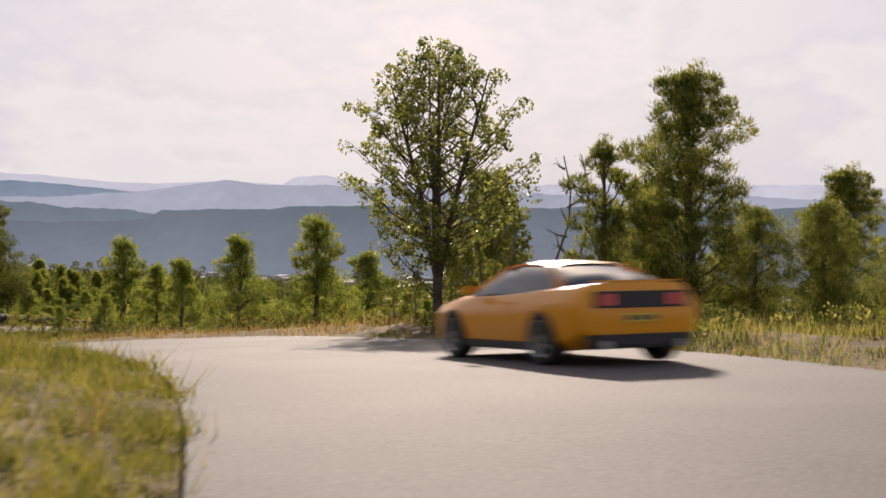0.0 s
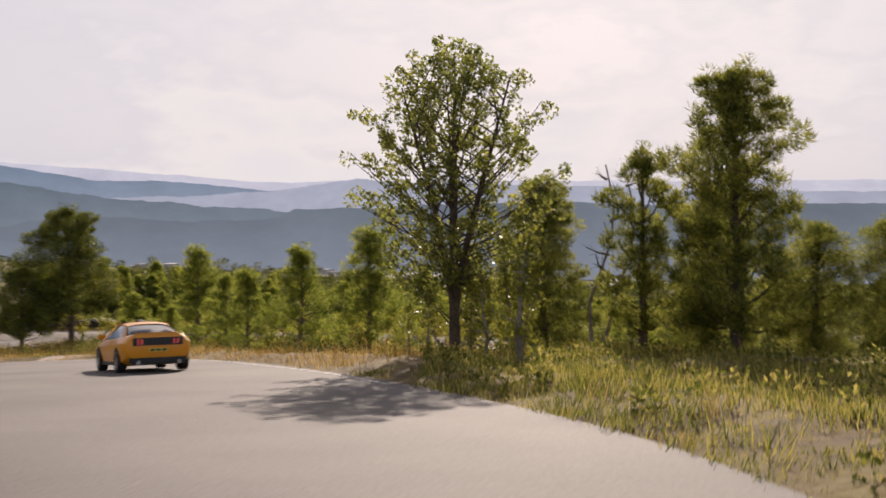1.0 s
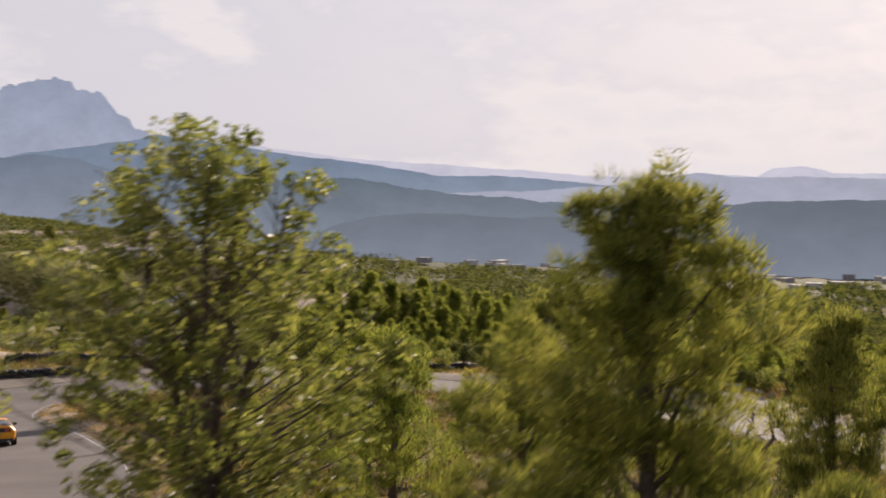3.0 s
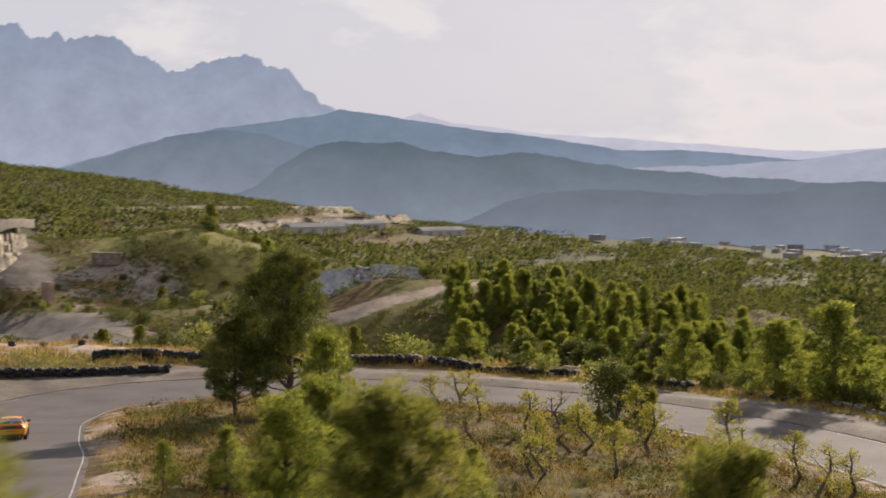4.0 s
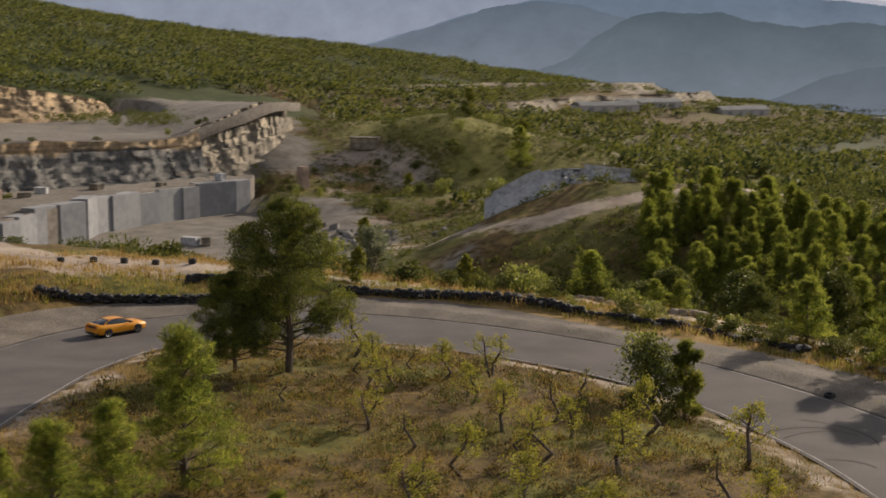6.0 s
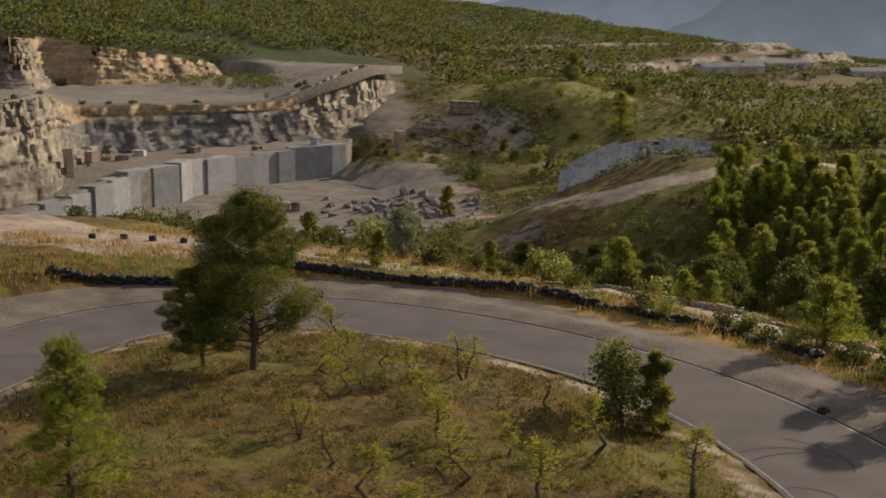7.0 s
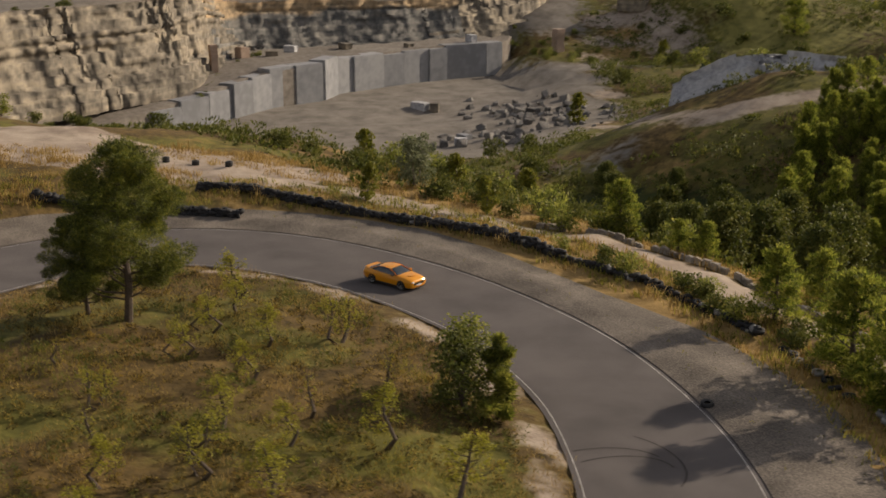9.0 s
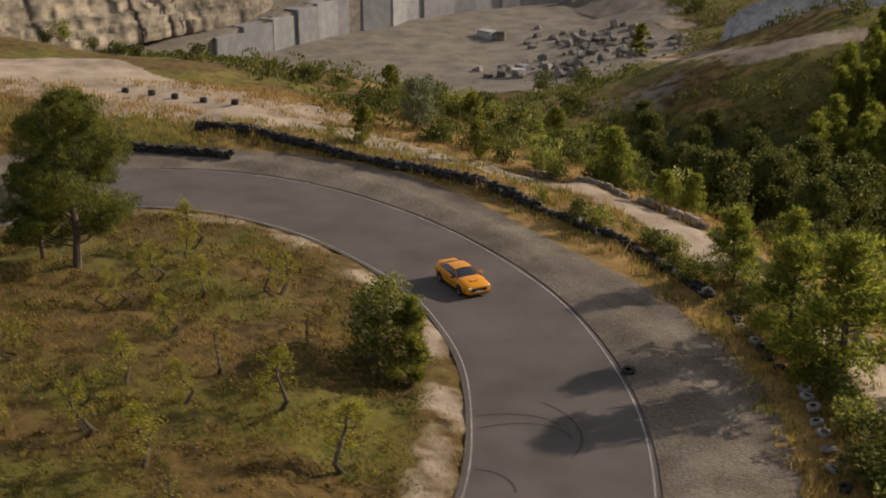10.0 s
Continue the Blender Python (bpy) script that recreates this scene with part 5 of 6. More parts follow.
# far houses in the valley
M_HOUSE = material("house_walls", [(0.25, 0.24, 0.24), (0.45, 0.43, 0.42)], rough=0.9, scale=0.02, per="island", vary=0.5)
bm = bmesh.new()
for k in range(70):
    x, y = PL.uniform(-260, 60), PL.uniform(640, 900)
    box(bm, (PL.uniform(4, 9), PL.uniform(4, 8), PL.uniform(2.5, 4)), (x, y, on(x, y) + 1.5), PL.uniform(0, 3))
tagged(part("houses", bm, M_HOUSE, None, "scattered pale houses of a far village"), "", "houses", kind="stuff")
# ---- the car: local x forward, y left, z up, origin on the ground under its middle ----
M_PAINT = material("orange_car_paint", [(0.64, 0.25, 0.003), (0.70, 0.28, 0.005)], rough=0.38, scale=2, spec=0.35, coat=0.35)
M_BLACK = material("black_plastic", [(0.012, 0.012, 0.013), (0.025, 0.025, 0.026)], rough=0.5, scale=8)
M_GLASS_CAR = material("tinted_car_glass", [(0.015, 0.02, 0.026), (0.03, 0.038, 0.046)], rough=0.05, scale=2, spec=0.8)
M_RIM = material("dark_alloy", [(0.22, 0.22, 0.23), (0.42, 0.42, 0.43)], rough=0.35, scale=6, metal=0.8)
M_TYRE = material("car_tyre", [(0.012, 0.012, 0.012), (0.03, 0.03, 0.03)], rough=0.8, scale=8)
M_LAMP = material("red_tail_lamp", [(0.10, 0.03, 0.03), (0.22, 0.07, 0.07)], rough=0.15, scale=6, spec=0.8)
for _n in M_LAMP.node_tree.nodes:
    if _n.type == "BSDF_PRINCIPLED":      # the rear lamps are lit
        _n.inputs["Emission Color"].default_value, _n.inputs["Emission Strength"].default_value = (1.0, 0.03, 0.02, 1), 0.18
M_CLEAR = material("clear_lamp", [(0.5, 0.5, 0.5), (0.7, 0.7, 0.7)], rough=0.1, scale=6, spec=0.8)
M_PLATE = material("yellow_plate", [(0.5, 0.36, 0.03), (0.58, 0.43, 0.04)], rough=0.5, scale=8)
M_BAR = material("plate_bars", [(0.03, 0.03, 0.03), (0.05, 0.05, 0.05)], rough=0.5, scale=8)


def loft(rows, close_ends=True, mirror=True):
    """A skin through half sections (lists of (x, y, z), y from the middle outwards), mirrored about y = 0."""
    bm = bmesh.new()
    sides = []
    for sg in ((1, -1) if mirror else (1,)):
        g = [[bm.verts.new((x, y * sg, z)) for x, y, z in r] for r in rows]
        for a, b in zip(g, g[1:]):
            for k in range(len(a) - 1):
                q = (a[k], a[k + 1], b[k + 1], b[k])
                bm.faces.new(q if sg > 0 else q[::-1])
        if close_ends:
            for r, flip in ((g[0], False), (g[-1], True)):
                try:
                    bm.faces.new(r if flip == (sg > 0) else r[::-1])
                except ValueError:
                    pass
        sides.append(g)
    bmesh.ops.remove_doubles(bm, verts=bm.verts[:], dist=0.002)
    bmesh.ops.recalc_face_normals(bm, faces=bm.faces[:])
    return bm


def section(x, bot, sill, mid, shoulder, deck, ws, wm, wt):
    """Half section of the lower body: floor, sill, flank, shoulder line and deck."""
    return [(x, 0, bot), (x, ws * 0.8, bot), (x, ws, sill), (x, wm, mid), (x, wm - 0.01, (mid + shoulder) / 2), (x, wt, shoulder), (x, wt - 0.10, deck - 0.015), (x, wt * 0.45, deck + 0.012), (x, 0, deck + 0.018)]


def build_car():
    car = tagged(new("sports_coupe"), "bright orange fastback sports coupe with dark wheels driving on the track", "car", kind="thing")
    st = [section(2.24, 0.26, 0.34, 0.50, 0.62, 0.66, 0.60, 0.66, 0.58), section(2.18, 0.20, 0.30, 0.52, 0.68, 0.73, 0.78, 0.84, 0.74), section(1.98, 0.17, 0.27, 0.54, 0.76, 0.82, 0.88, 0.93, 0.82),
          section(1.36, 0.16, 0.26, 0.56, 0.84, 0.91, 0.90, 0.955, 0.85), section(0.80, 0.16, 0.25, 0.56, 0.88, 0.97, 0.90, 0.945, 0.84), section(0.0, 0.16, 0.25, 0.56, 0.90, 0.93, 0.90, 0.94, 0.85),
          section(-0.7, 0.16, 0.25, 0.57, 0.93, 0.96, 0.90, 0.945, 0.86), section(-1.36, 0.17, 0.27, 0.60, 0.96, 1.00, 0.92, 0.965, 0.86), section(-1.9, 0.20, 0.32, 0.64, 0.97, 1.03, 0.90, 0.95, 0.80),
          section(-2.14, 0.26, 0.40, 0.66, 0.96, 1.045, 0.86, 0.91, 0.76), section(-2.26, 0.36, 0.46, 0.66, 0.92, 1.04, 0.80, 0.86, 0.72)]
    body = part("body", loft(st), M_PAINT, car, "glossy orange bodywork", smooth=True)
    mod = body.modifiers.new("edges", "BEVEL")
    mod.width, mod.segments, mod.limit_method = 0.02, 2, "ANGLE"
    # cabin: dark glass under a painted roof
    line = [(0.98, 0.93, 0.80, 0.02), (0.62, 1.12, 0.70, 0.02), (0.18, 1.32, 0.60, 0.02), (-0.35, 1.375, 0.58, 0.02), (-0.95, 1.33, 0.56, 0.02), (-1.5, 1.19, 0.56, 0.02), (-2.02, 1.04, 0.60, 0.02)]
    rows = [[(x, 0, z), (x, w * 0.6, z - 0.01), (x, w, z - 0.045), (x, (w + 0.80) / 2 + 0.03, (z + 0.90) / 2), (x, 0.80 if x > -1.8 else 0.72, 0.90)] for x, z, w, _ in line]
    cabin = part("window_glass", loft(rows), M_GLASS_CAR, car, "dark tinted cabin windows", smooth=True)
    roof_rows = [[(x, 0, z + 0.008), (x, w * 0.6, z - 0.002), (x, w + 0.012, z - 0.045)] for x, z, w in ((0.20, 1.318, 0.60), (-0.35, 1.375, 0.58), (-0.95, 1.332, 0.56), (-1.06, 1.308, 0.56))]
    part("roof", loft(roof_rows, close_ends=False), M_PAINT, car, "orange roof panel", smooth=True)
    for sg in (1, -1):
        for pts, wd in ((((0.98, 0.82, 0.93), (0.62, 0.715, 1.085), (0.18, 0.615, 1.285)), 0.045), (((-0.95, 0.585, 1.295), (-1.35, 0.68, 1.14), (-1.62, 0.80, 0.95)), 0.17), (((0.18, 0.615, 1.285), (-0.35, 0.60, 1.335), (-0.95, 0.585, 1.295)), 0.035)):
            bm = bmesh.new()
            va = [bm.verts.new((x + wd / 2, sg * (y + 0.012), z + 0.01)) for x, y, z in pts]
            vb = [bm.verts.new((x - wd, sg * (y + 0.016), z - 0.005 - wd * 0.25)) for x, y, z in pts]
            for k in range(len(pts) - 1):
                bm.faces.new((va[k], va[k + 1], vb[k + 1], vb[k]))
            bmesh.ops.solidify(bm, geom=bm.faces[:], thickness=0.02)
            part("pillar", bm, M_PAINT, car)
        bm = bmesh.new()
        box(bm, (0.20, 0.20, 0.13), (0.62, sg * 1.0, 0.99), 0.2 * sg, 0.03)
        part("door_mirror", bm, M_BLACK if sg < 0 else M_PAINT, car)
        bm = bmesh.new()
        box(bm, (0.30, 0.26, 0.09), (2.12, sg * 0.63, 0.64), -0.25 * sg, 0.02)
        part("headlight", bm, M_CLEAR, car, "clear slanted headlight")
        bm = bmesh.new()
        box(bm, (2.2, 0.03, 0.10), (-0.02, sg * 0.915, 0.24), 0, 0.01)
        part("side_skirt", bm, M_BLACK, car)
        bm = bmesh.new()
        box(bm, (0.22, 0.012, 0.03), (-0.45, sg * 0.952, 0.80), 0, 0.004)
        part("door_handle", bm, M_PAINT, car)
        lamp = part("tail_light", bmesh.new(), M_BLACK, car, "three-bar red tail light")
        for k in range(3):
            bm = bmesh.new()
            box(bm, (0.05, 0.075, 0.17), (-2.265 + 0.006 * k, sg * (0.44 + 0.10 * k), 0.83), 0, 0.012)
            part("lamp_bar", bm, M_LAMP, lamp)
        bm = bmesh.new()
        tube(bm, (-2.2, sg * 0.55, 0.27), (-2.33, sg * 0.55, 0.27), 0.055, 0.055, 12)
        part("exhaust_tip", bm, M_RIM, car)
    for name, s, c, m, lab in (("tail_panel", (0.03, 1.36, 0.21), (-2.265, 0, 0.83), M_BLACK, "gloss black panel between the tail lights"), ("number_plate", (0.012, 0.52, 0.11), (-2.278, 0, 0.60), M_PLATE, "yellow number plate"),
                               ("rear_diffuser", (0.14, 1.56, 0.22), (-2.22, 0, 0.33), M_BLACK, "black rear diffuser"), ("spoiler", (0.12, 1.24, 0.022), (-2.2, 0, 1.062), M_PAINT, "small boot-lid spoiler"),
                               ("grille", (0.04, 1.10, 0.20), (2.225, 0, 0.50), M_BLACK, "black front grille"), ("front_splitter", (0.20, 1.5, 0.04), (2.14, 0, 0.20), M_BLACK, "black front splitter"), ("number_plate", (0.012, 0.50, 0.11), (2.254, 0, 0.40), M_CLEAR, "white number plate"),
                               ("bonnet_scoop", (0.5, 0.5, 0.02), (1.45, 0, 0.925), M_PAINT, "raised bonnet centre")):
        bm = bmesh.new()
        box(bm, s, c, 0, min(s) * 0.3)
        part(name, bm, m, car, lab)
    for k in range(3):
        bm = bmesh.new()
        box(bm, (0.006, 0.11, 0.06), (-2.284, -0.16 + 0.16 * k, 0.60))
        part("plate_bar", bm, M_BAR, car)
    # wheels
    wheels = []
    for x in (1.36, -1.36):
        for sg in (1, -1):
            w = new("wheel")
            w.parent = car
            tagged(w, "dark five-spoke alloy wheel with low tyre")
            prof = [(0.235, -0.11), (0.30, -0.128), (0.338, -0.115), (0.345, -0.06), (0.345, 0.06), (0.338, 0.115), (0.30, 0.128), (0.235, 0.11)]
            bm = bmesh.new()
            rings = [[bm.verts.new((r * math.cos(a * 2 * math.pi / 28), y, r * math.sin(a * 2 * math.pi / 28))) for r, y in prof] for a in range(28)]
            for a in range(28):
                p, q = rings[a], rings[(a + 1) % 28]
                for k in range(len(prof) - 1):
                    bm.faces.new((p[k], p[k + 1], q[k + 1], q[k]))
            part("tyre", bm, M_TYRE, w, smooth=True)
            bm = bmesh.new()
            for a in range(5):
                m = Matrix.Rotation(a * 2 * math.pi / 5, 4, "Y") @ Matrix.LocRotScale((0.12, sg * 0.085, 0), None, (0.22, 0.03, 0.055))
                bmesh.ops.create_cube(bm, size=1.0, matrix=m)
            tube(bm, (0, sg * 0.06, 0), (0, sg * 0.11, 0), 0.06, 0.05, 14)
            for a in range(28):
                t0, t1 = a * 2 * math.pi / 28, (a + 1) * 2 * math.pi / 28
                bm.faces.new([bm.verts.new((r * math.cos(t), sg * y, r * math.sin(t))) for r, t, y in ((0.215, t0, 0.10), (0.24, t0, 0.115), (0.24, t1, 0.115), (0.215, t1, 0.10))])
                bm.faces.new([bm.verts.new((r * math.cos(t), sg * 0.02, r * math.sin(t))) for r, t in ((0.0, t0), (0.235, t0), (0.235, t1))])
            part("rim", bm, M_RIM, w)
            w.matrix_basis = pose(x, sg * 0.852, 0.345)
            wheels.append(w)
            bm = bmesh.new()
            n = 16
            ring = [(0.37 * math.cos(math.pi * k / n), 0.37 * math.sin(math.pi * k / n)) for k in range(n + 1)]
            top = [bm.verts.new((x + a, sg * 0.958, 0.345 + b)) for a, b in ring] + [bm.verts.new((x - 0.37, sg * 0.945, 0.2)), bm.verts.new((x + 0.37, sg * 0.945, 0.2))]
            bm.faces.new(top)
            bmesh.ops.solidify(bm, geom=bm.faces[:], thickness=0.015 * sg)
            part("wheel_arch", bm, M_BLACK, car)
    return car, wheels


car, car_wheels = build_car()
# ---- tyre walls ----
def tyre_mesh(mat, seed):
    prof = [(0.12, 0.085), (0.25, 0.10), (0.275, 0.0), (0.25, -0.10), (0.12, -0.085)]
    n = 12
    v = [(r * math.cos(a * 2 * math.pi / n), r * math.sin(a * 2 * math.pi / n), z) for a in range(n) for r, z in prof]
    f = [(a * 5 + k, ((a + 1) % n) * 5 + k, ((a + 1) % n) * 5 + k + 1, a * 5 + k + 1) for a in range(n) for k in range(4)]
    return raw_mesh("tyre", v, f, mat, smooth=True)


T_DARK, T_PALE = tyre_mesh(M_RUBBER, 0), tyre_mesh(M_RUBBER_PALE, 1)


def tyre_row(line, label, rows, gap, pale, group="tyre barriers"):
    top = tagged(new("tyre_wall"), label, "tyre wall", group, "thing")
    ln = smooth_line(line, gap)
    for i, (x, y) in enumerate(ln):
        z = on(x, y)
        for k in range(rows if PL.random() > 0.25 else max(1, rows - 1)):
            ob = new("tyre", T_PALE if PL.random() < pale else T_DARK)
            ob.parent = top
            up = k == 0 and PL.random() < 0.1 and rows > 1
            ob.matrix_basis = Matrix.Translation((x + PL.uniform(-0.12, 0.12), y + PL.uniform(-0.12, 0.12), z + (0.2 if up else 0.085) + k * 0.165)) @ Euler((radians(90 + PL.uniform(-20, 20)) if up else PL.uniform(-0.35, 0.35), PL.uniform(-0.3, 0.3), PL.uniform(0, 3))).to_matrix().to_4x4()
    return top


tyre_row([(-46.3, 85.6), (-44.6, 89.0), (-42.4, 92.6), (-39.4, 96.0)], "low heaped row of old black tyres beside the gravel", 3, 0.3, 0.0)
tyre_row([(-45.2, 95.6), (-43.2, 98.0), (-40.6, 99.9), (-36.0, 102.5), (-31.2, 105.1), (-27.0, 107.0), (-22.5, 108.3)], "long heaped wall of black tyres overgrown with weeds", 3, 0.28, 0.01)
tyre_row([(-22.0, 108.4), (-16.6, 109.5), (-12.0, 109.6), (-8.5, 109.1)], "sagging tyre wall half hidden in scrub", 2, 0.34, 0.03)
tyre_row([(-6.6, 108.6), (-4.2, 107.9), (-1.2, 106.9)], "row of tyres lying flat with whitewashed rims", 1, 0.75, 0.45)
tyre_row([(0.9, 106.2), (3.0, 105.2), (4.6, 104.2)], "short row of whitewashed tyres lying flat", 1, 0.75, 0.6)
tyre_row([(5.8, 103.6), (8.5, 102.0), (12.0, 99.6), (17.0, 95.5)], "row of half-buried pale tyres by the scrub", 1, 0.8, 0.5)
for x, y in ((-52.3, 97.9), (-53.6, 96.2), (-55.6, 95.0), (-57.5, 93.5), (-50.3, 99.6)):
    ob = new("tyre_stack")
    tagged(ob, "small stack of black tyres marking the dirt yard", "tyre stack", "yard markers", "thing")
    for k in range(2):
        t = new("tyre", T_DARK)
        t.parent = ob
        t.matrix_basis = pose(PL.uniform(-0.05, 0.05), 0, 0.085 + 0.17 * k)
    ob.location = (x, y, on(x, y))
loose = new("loose_tyre", T_DARK)
loose.matrix_world = pose(-3.35, 101.4, on(-3.35, 101.4) + 0.09, 8, 0, 30)
tagged(loose, "single flattened black tyre on the gravel", "tyre", kind="thing")

# stone edging along the far side of the service path
M_EDGE = material("pale_edging_stone", [(0.16, 0.135, 0.105), (0.27, 0.235, 0.19), (0.36, 0.32, 0.27)], rough=0.95, scale=1.5, fine=8, bump=0.03, per="object")
edging = tagged(new("stone_edging"), "low broken edging of pale stones beside the dirt path", "edging", kind="thing")
edge_stones = []
for k in range(4):
    bm = bmesh.new()
    box(bm, (0.62, 0.34, 0.5), (0, 0, 0.12), 0, 0.06)
    for v in bm.verts:
        v.co += Vector((PL.uniform(-1, 1), PL.uniform(-1, 1), PL.uniform(-1, 1))) * 0.04
    me = bpy.data.meshes.new("stone")
    bm.to_mesh(me)
    bm.free()
    me.materials.append(M_EDGE)
    edge_stones.append(me)
ln = smooth_line([(-31, 112.6), (-26.4, 115.1), (-21.8, 116), (-17, 115.9), (-12.6, 115.0), (-8.2, 114.8), (-2.0, 113.2)], 0.62)
for (x, y), (nx, ny) in zip(ln, ln[1:]):
    if PL.random() < 0.12:
        continue
    ob = new("stone", edge_stones[PL.randrange(4)])
    ob.parent = edging
    ob.matrix_basis = Matrix.Translation((x, y, on(x, y) + PL.uniform(-0.08, 0.04))) @ Matrix.Rotation(math.atan2(ny - y, nx - x) + PL.uniform(-0.15, 0.15), 4, "Z")


def shed(x, y, length, wide, tall, turn):
    """A long low works shed: walls, a shallow pitched roof and a row of doors."""
    top = tagged(new("shed"), "long low white works shed in the far valley", "shed", "far sheds", "thing")
    bm = bmesh.new()
    box(bm, (length, wide, tall), (0, 0, tall / 2))
    part("wall", bm, M_HOUSE, top)
    bm = bmesh.new()
    e, r = [bm.verts.new((a * length * 0.51, b * wide * 0.56, tall + (0.0 if b else 0.22 * wide))) for a in (-1, 1) for b in (-1, 0, 1)], None
    for a, b in ((0, 1), (1, 2)):
        bm.faces.new((e[a], e[b], e[b + 3], e[a + 3]))
    bmesh.ops.solidify(bm, geom=bm.faces[:], thickness=0.25)
    part("roof", bm, M_ROOF, top, "pale sheet roof")
    for k in range(4):
        bm = bmesh.new()
        box(bm, (length * 0.08, 0.2, tall * 0.75), ((k - 1.5) * length * 0.22, -wide / 2, tall * 0.375))
        part("door", bm, M_CUT, top)
    top.matrix_world = pose(x, y, on(x, y) if not inside(np.array([x]), np.array([y]), TERRACE_HIGH)[0] else -10.4, 0, 0, turn)


M_ROOF = material("pale_sheet_roof", [(0.26, 0.27, 0.28), (0.36, 0.37, 0.38)], rough=0.6, scale=0.2)
for x, y, length, turn in ((-318, 520, 34, 75), (-326, 566, 40, 80), (-300, 610, 30, 70)):
    shed(x, y, length, 8, 3.2, turn)

# skid marks on the lower bend
M_SKID = material("skid_rubber", [(0.055, 0.049, 0.047), (0.085, 0.076, 0.072)], rough=0.95, scale=2.0, fine=10, spec=0.05)


def skid(cx, cy, r, a0, a1, squash):
    a = np.radians(np.linspace(a0, a1, 50))
    ln = np.stack([cx + r * np.cos(a), cy + r * squash * np.sin(a), a * 0], 1)
    d, z, h = road_near(ln[:, 0], ln[:, 1])
    ok = d < h - 0.3
    ln = ln[ok]
    if len(ln) > 4:
        tagged(strip("trim", side(ln, -0.045), side(ln, 0.045), 0.006, M_SKID, 1, np.interp(np.arange(len(ln)), [0, len(ln)], [0, 0])), "dark curved tyre skid mark on the asphalt", "skid mark", kind="structure")


skid(-0.6, 94.0, 2.1, 95, 250, 1.35)
skid(-0.1, 94.2, 1.7, 80, 240, 1.5)
skid(-1.2, 95.2, 2.8, 20, 120, 0.8)
skid(1.9, 92.0, 1.4, 60, 300, 1.0)


# ---- grass, joined: nobody could count it ----
def blades(name, x, y, per, length, width, mat, label, seed, spread=0.16, lean=0.5):
    rs = np.random.RandomState(seed)
    z = height(x, y)
    n = len(x)
    p = np.repeat(np.stack([x, y, z], 1), per, 0)
    p[:, :2] += rs.normal(size=(n * per, 2)) * spread
    ln = np.repeat(np.asarray(length) * rs.uniform(0.6, 1.25, n), per)[:, None] * rs.uniform(0.55, 1.1, (n * per, 1))
    a = rs.uniform(0, 2 * np.pi, n * per)
    s = np.stack([np.cos(a), np.sin(a), a * 0], 1) * width / 2
    tip = p + np.column_stack([rs.normal(size=(n * per, 2)) * lean * 0.5, np.ones(n * per)]) * ln
    v = np.stack([p - s, p + s, tip], 1).reshape(-1, 3)
    v[:, 2] -= 0.02
    return tagged(raw(name, v, np.arange(len(v)).reshape(-1, 3), mat, None, label), "", "grass", kind="stuff")


GR = np.random.RandomState(77)


def scatter(n, x0, x1, y0, y1, keep):
    x, y = GR.uniform(x0, x1, n), GR.uniform(y0, y1, n)
    d, _, h = road_near(x, y)
    k = keep(x, y, d - h)
    return x[k], y[k]


outer = lambda x, y: (line_dist(x, y, [tuple(r[:2]) for r in ROAD[150:230:4]]) < 60)
# grass close to the first view
x, y = scatter(9000, -4, 4.6, 13, 34, lambda x, y, e: (e > 0.05) & (e < 4.5) & (x < 3.9))
blades("grass", x, y, 14, np.clip(0.11 + 0.07 * wave(x, y, 1.6, 81) + 0.2 * (GR.uniform(size=len(x)) < 0.06), 0.04, 0.34), 0.011, M_GRASS, "dense green and yellow roadside grass", 1, 0.07, 0.8)
x, y = scatter(15000, 4.5, 20, 16, 40, lambda x, y, e: (e > 0.05) & (e < 7))
blades("grass", x, y, 11, np.clip(0.10 + 0.07 * wave(x, y, 2.2, 82) + 0.24 * (GR.uniform(size=len(x)) < 0.05), 0.04, 0.45), 0.014, M_VERGE, "tall green verge grass", 2, 0.10, 0.7)
x, y = scatter(1500, 2, 18, 16, 44, lambda x, y, e: (e > 0.1) & (e < 6) & (wave(x, y, 2.6, 83) > 0.1))
blades("grass", x, y, 9, np.where(GR.uniform(size=len(x)) < 0.25, 0.34, 0.13), 0.012, M_STRAW, "tall straw-coloured verge grass gone to seed", 3, 0.10, 0.5)
x, y = scatter(1100, 3, 20, 18, 46, lambda x, y, e: (e > 0.5) & (e < 6.5) & (wave(x, y, 3.4, 84) > 0.0))
v, f = tufts(np.column_stack([x, y, height(x, y) + 0.1]), GR.uniform(0.1, 0.26, len(x)), 50, 0.08, 0.04, GR, up=0.8, quad=True, flat=1.1)
tagged(raw("weeds", v, f, M_VERGE, None, "leafy green weeds along the verge"), "", "weeds", kind="stuff")
# upper slope and infield
x, y = scatter(26000, -34, 22, 36, 98, lambda x, y, e: (e > 0.25) & (wave(x, y, 6, 51) > 0.0 - 0.5 * (e < 3.5)))
blades("grass", x, y, 7, np.clip(0.22 + 0.14 * wave(x, y, 9, 52), 0.1, 0.5), 0.022, M_STRAW, "dry straw-coloured grass on the infield", 4, 0.2, 0.8)
x, y = scatter(26000, -34, 22, 36, 98, lambda x, y, e: (e > 0.8) & (wave(x, y, 11, 53) > 0.35))
blades("grass", x, y, 7, np.clip(0.18 + 0.12 * wave(x, y, 9, 54), 0.1, 0.4), 0.03, M_GRASS, "patchy green infield herbs", 5, 0.22, 0.9)
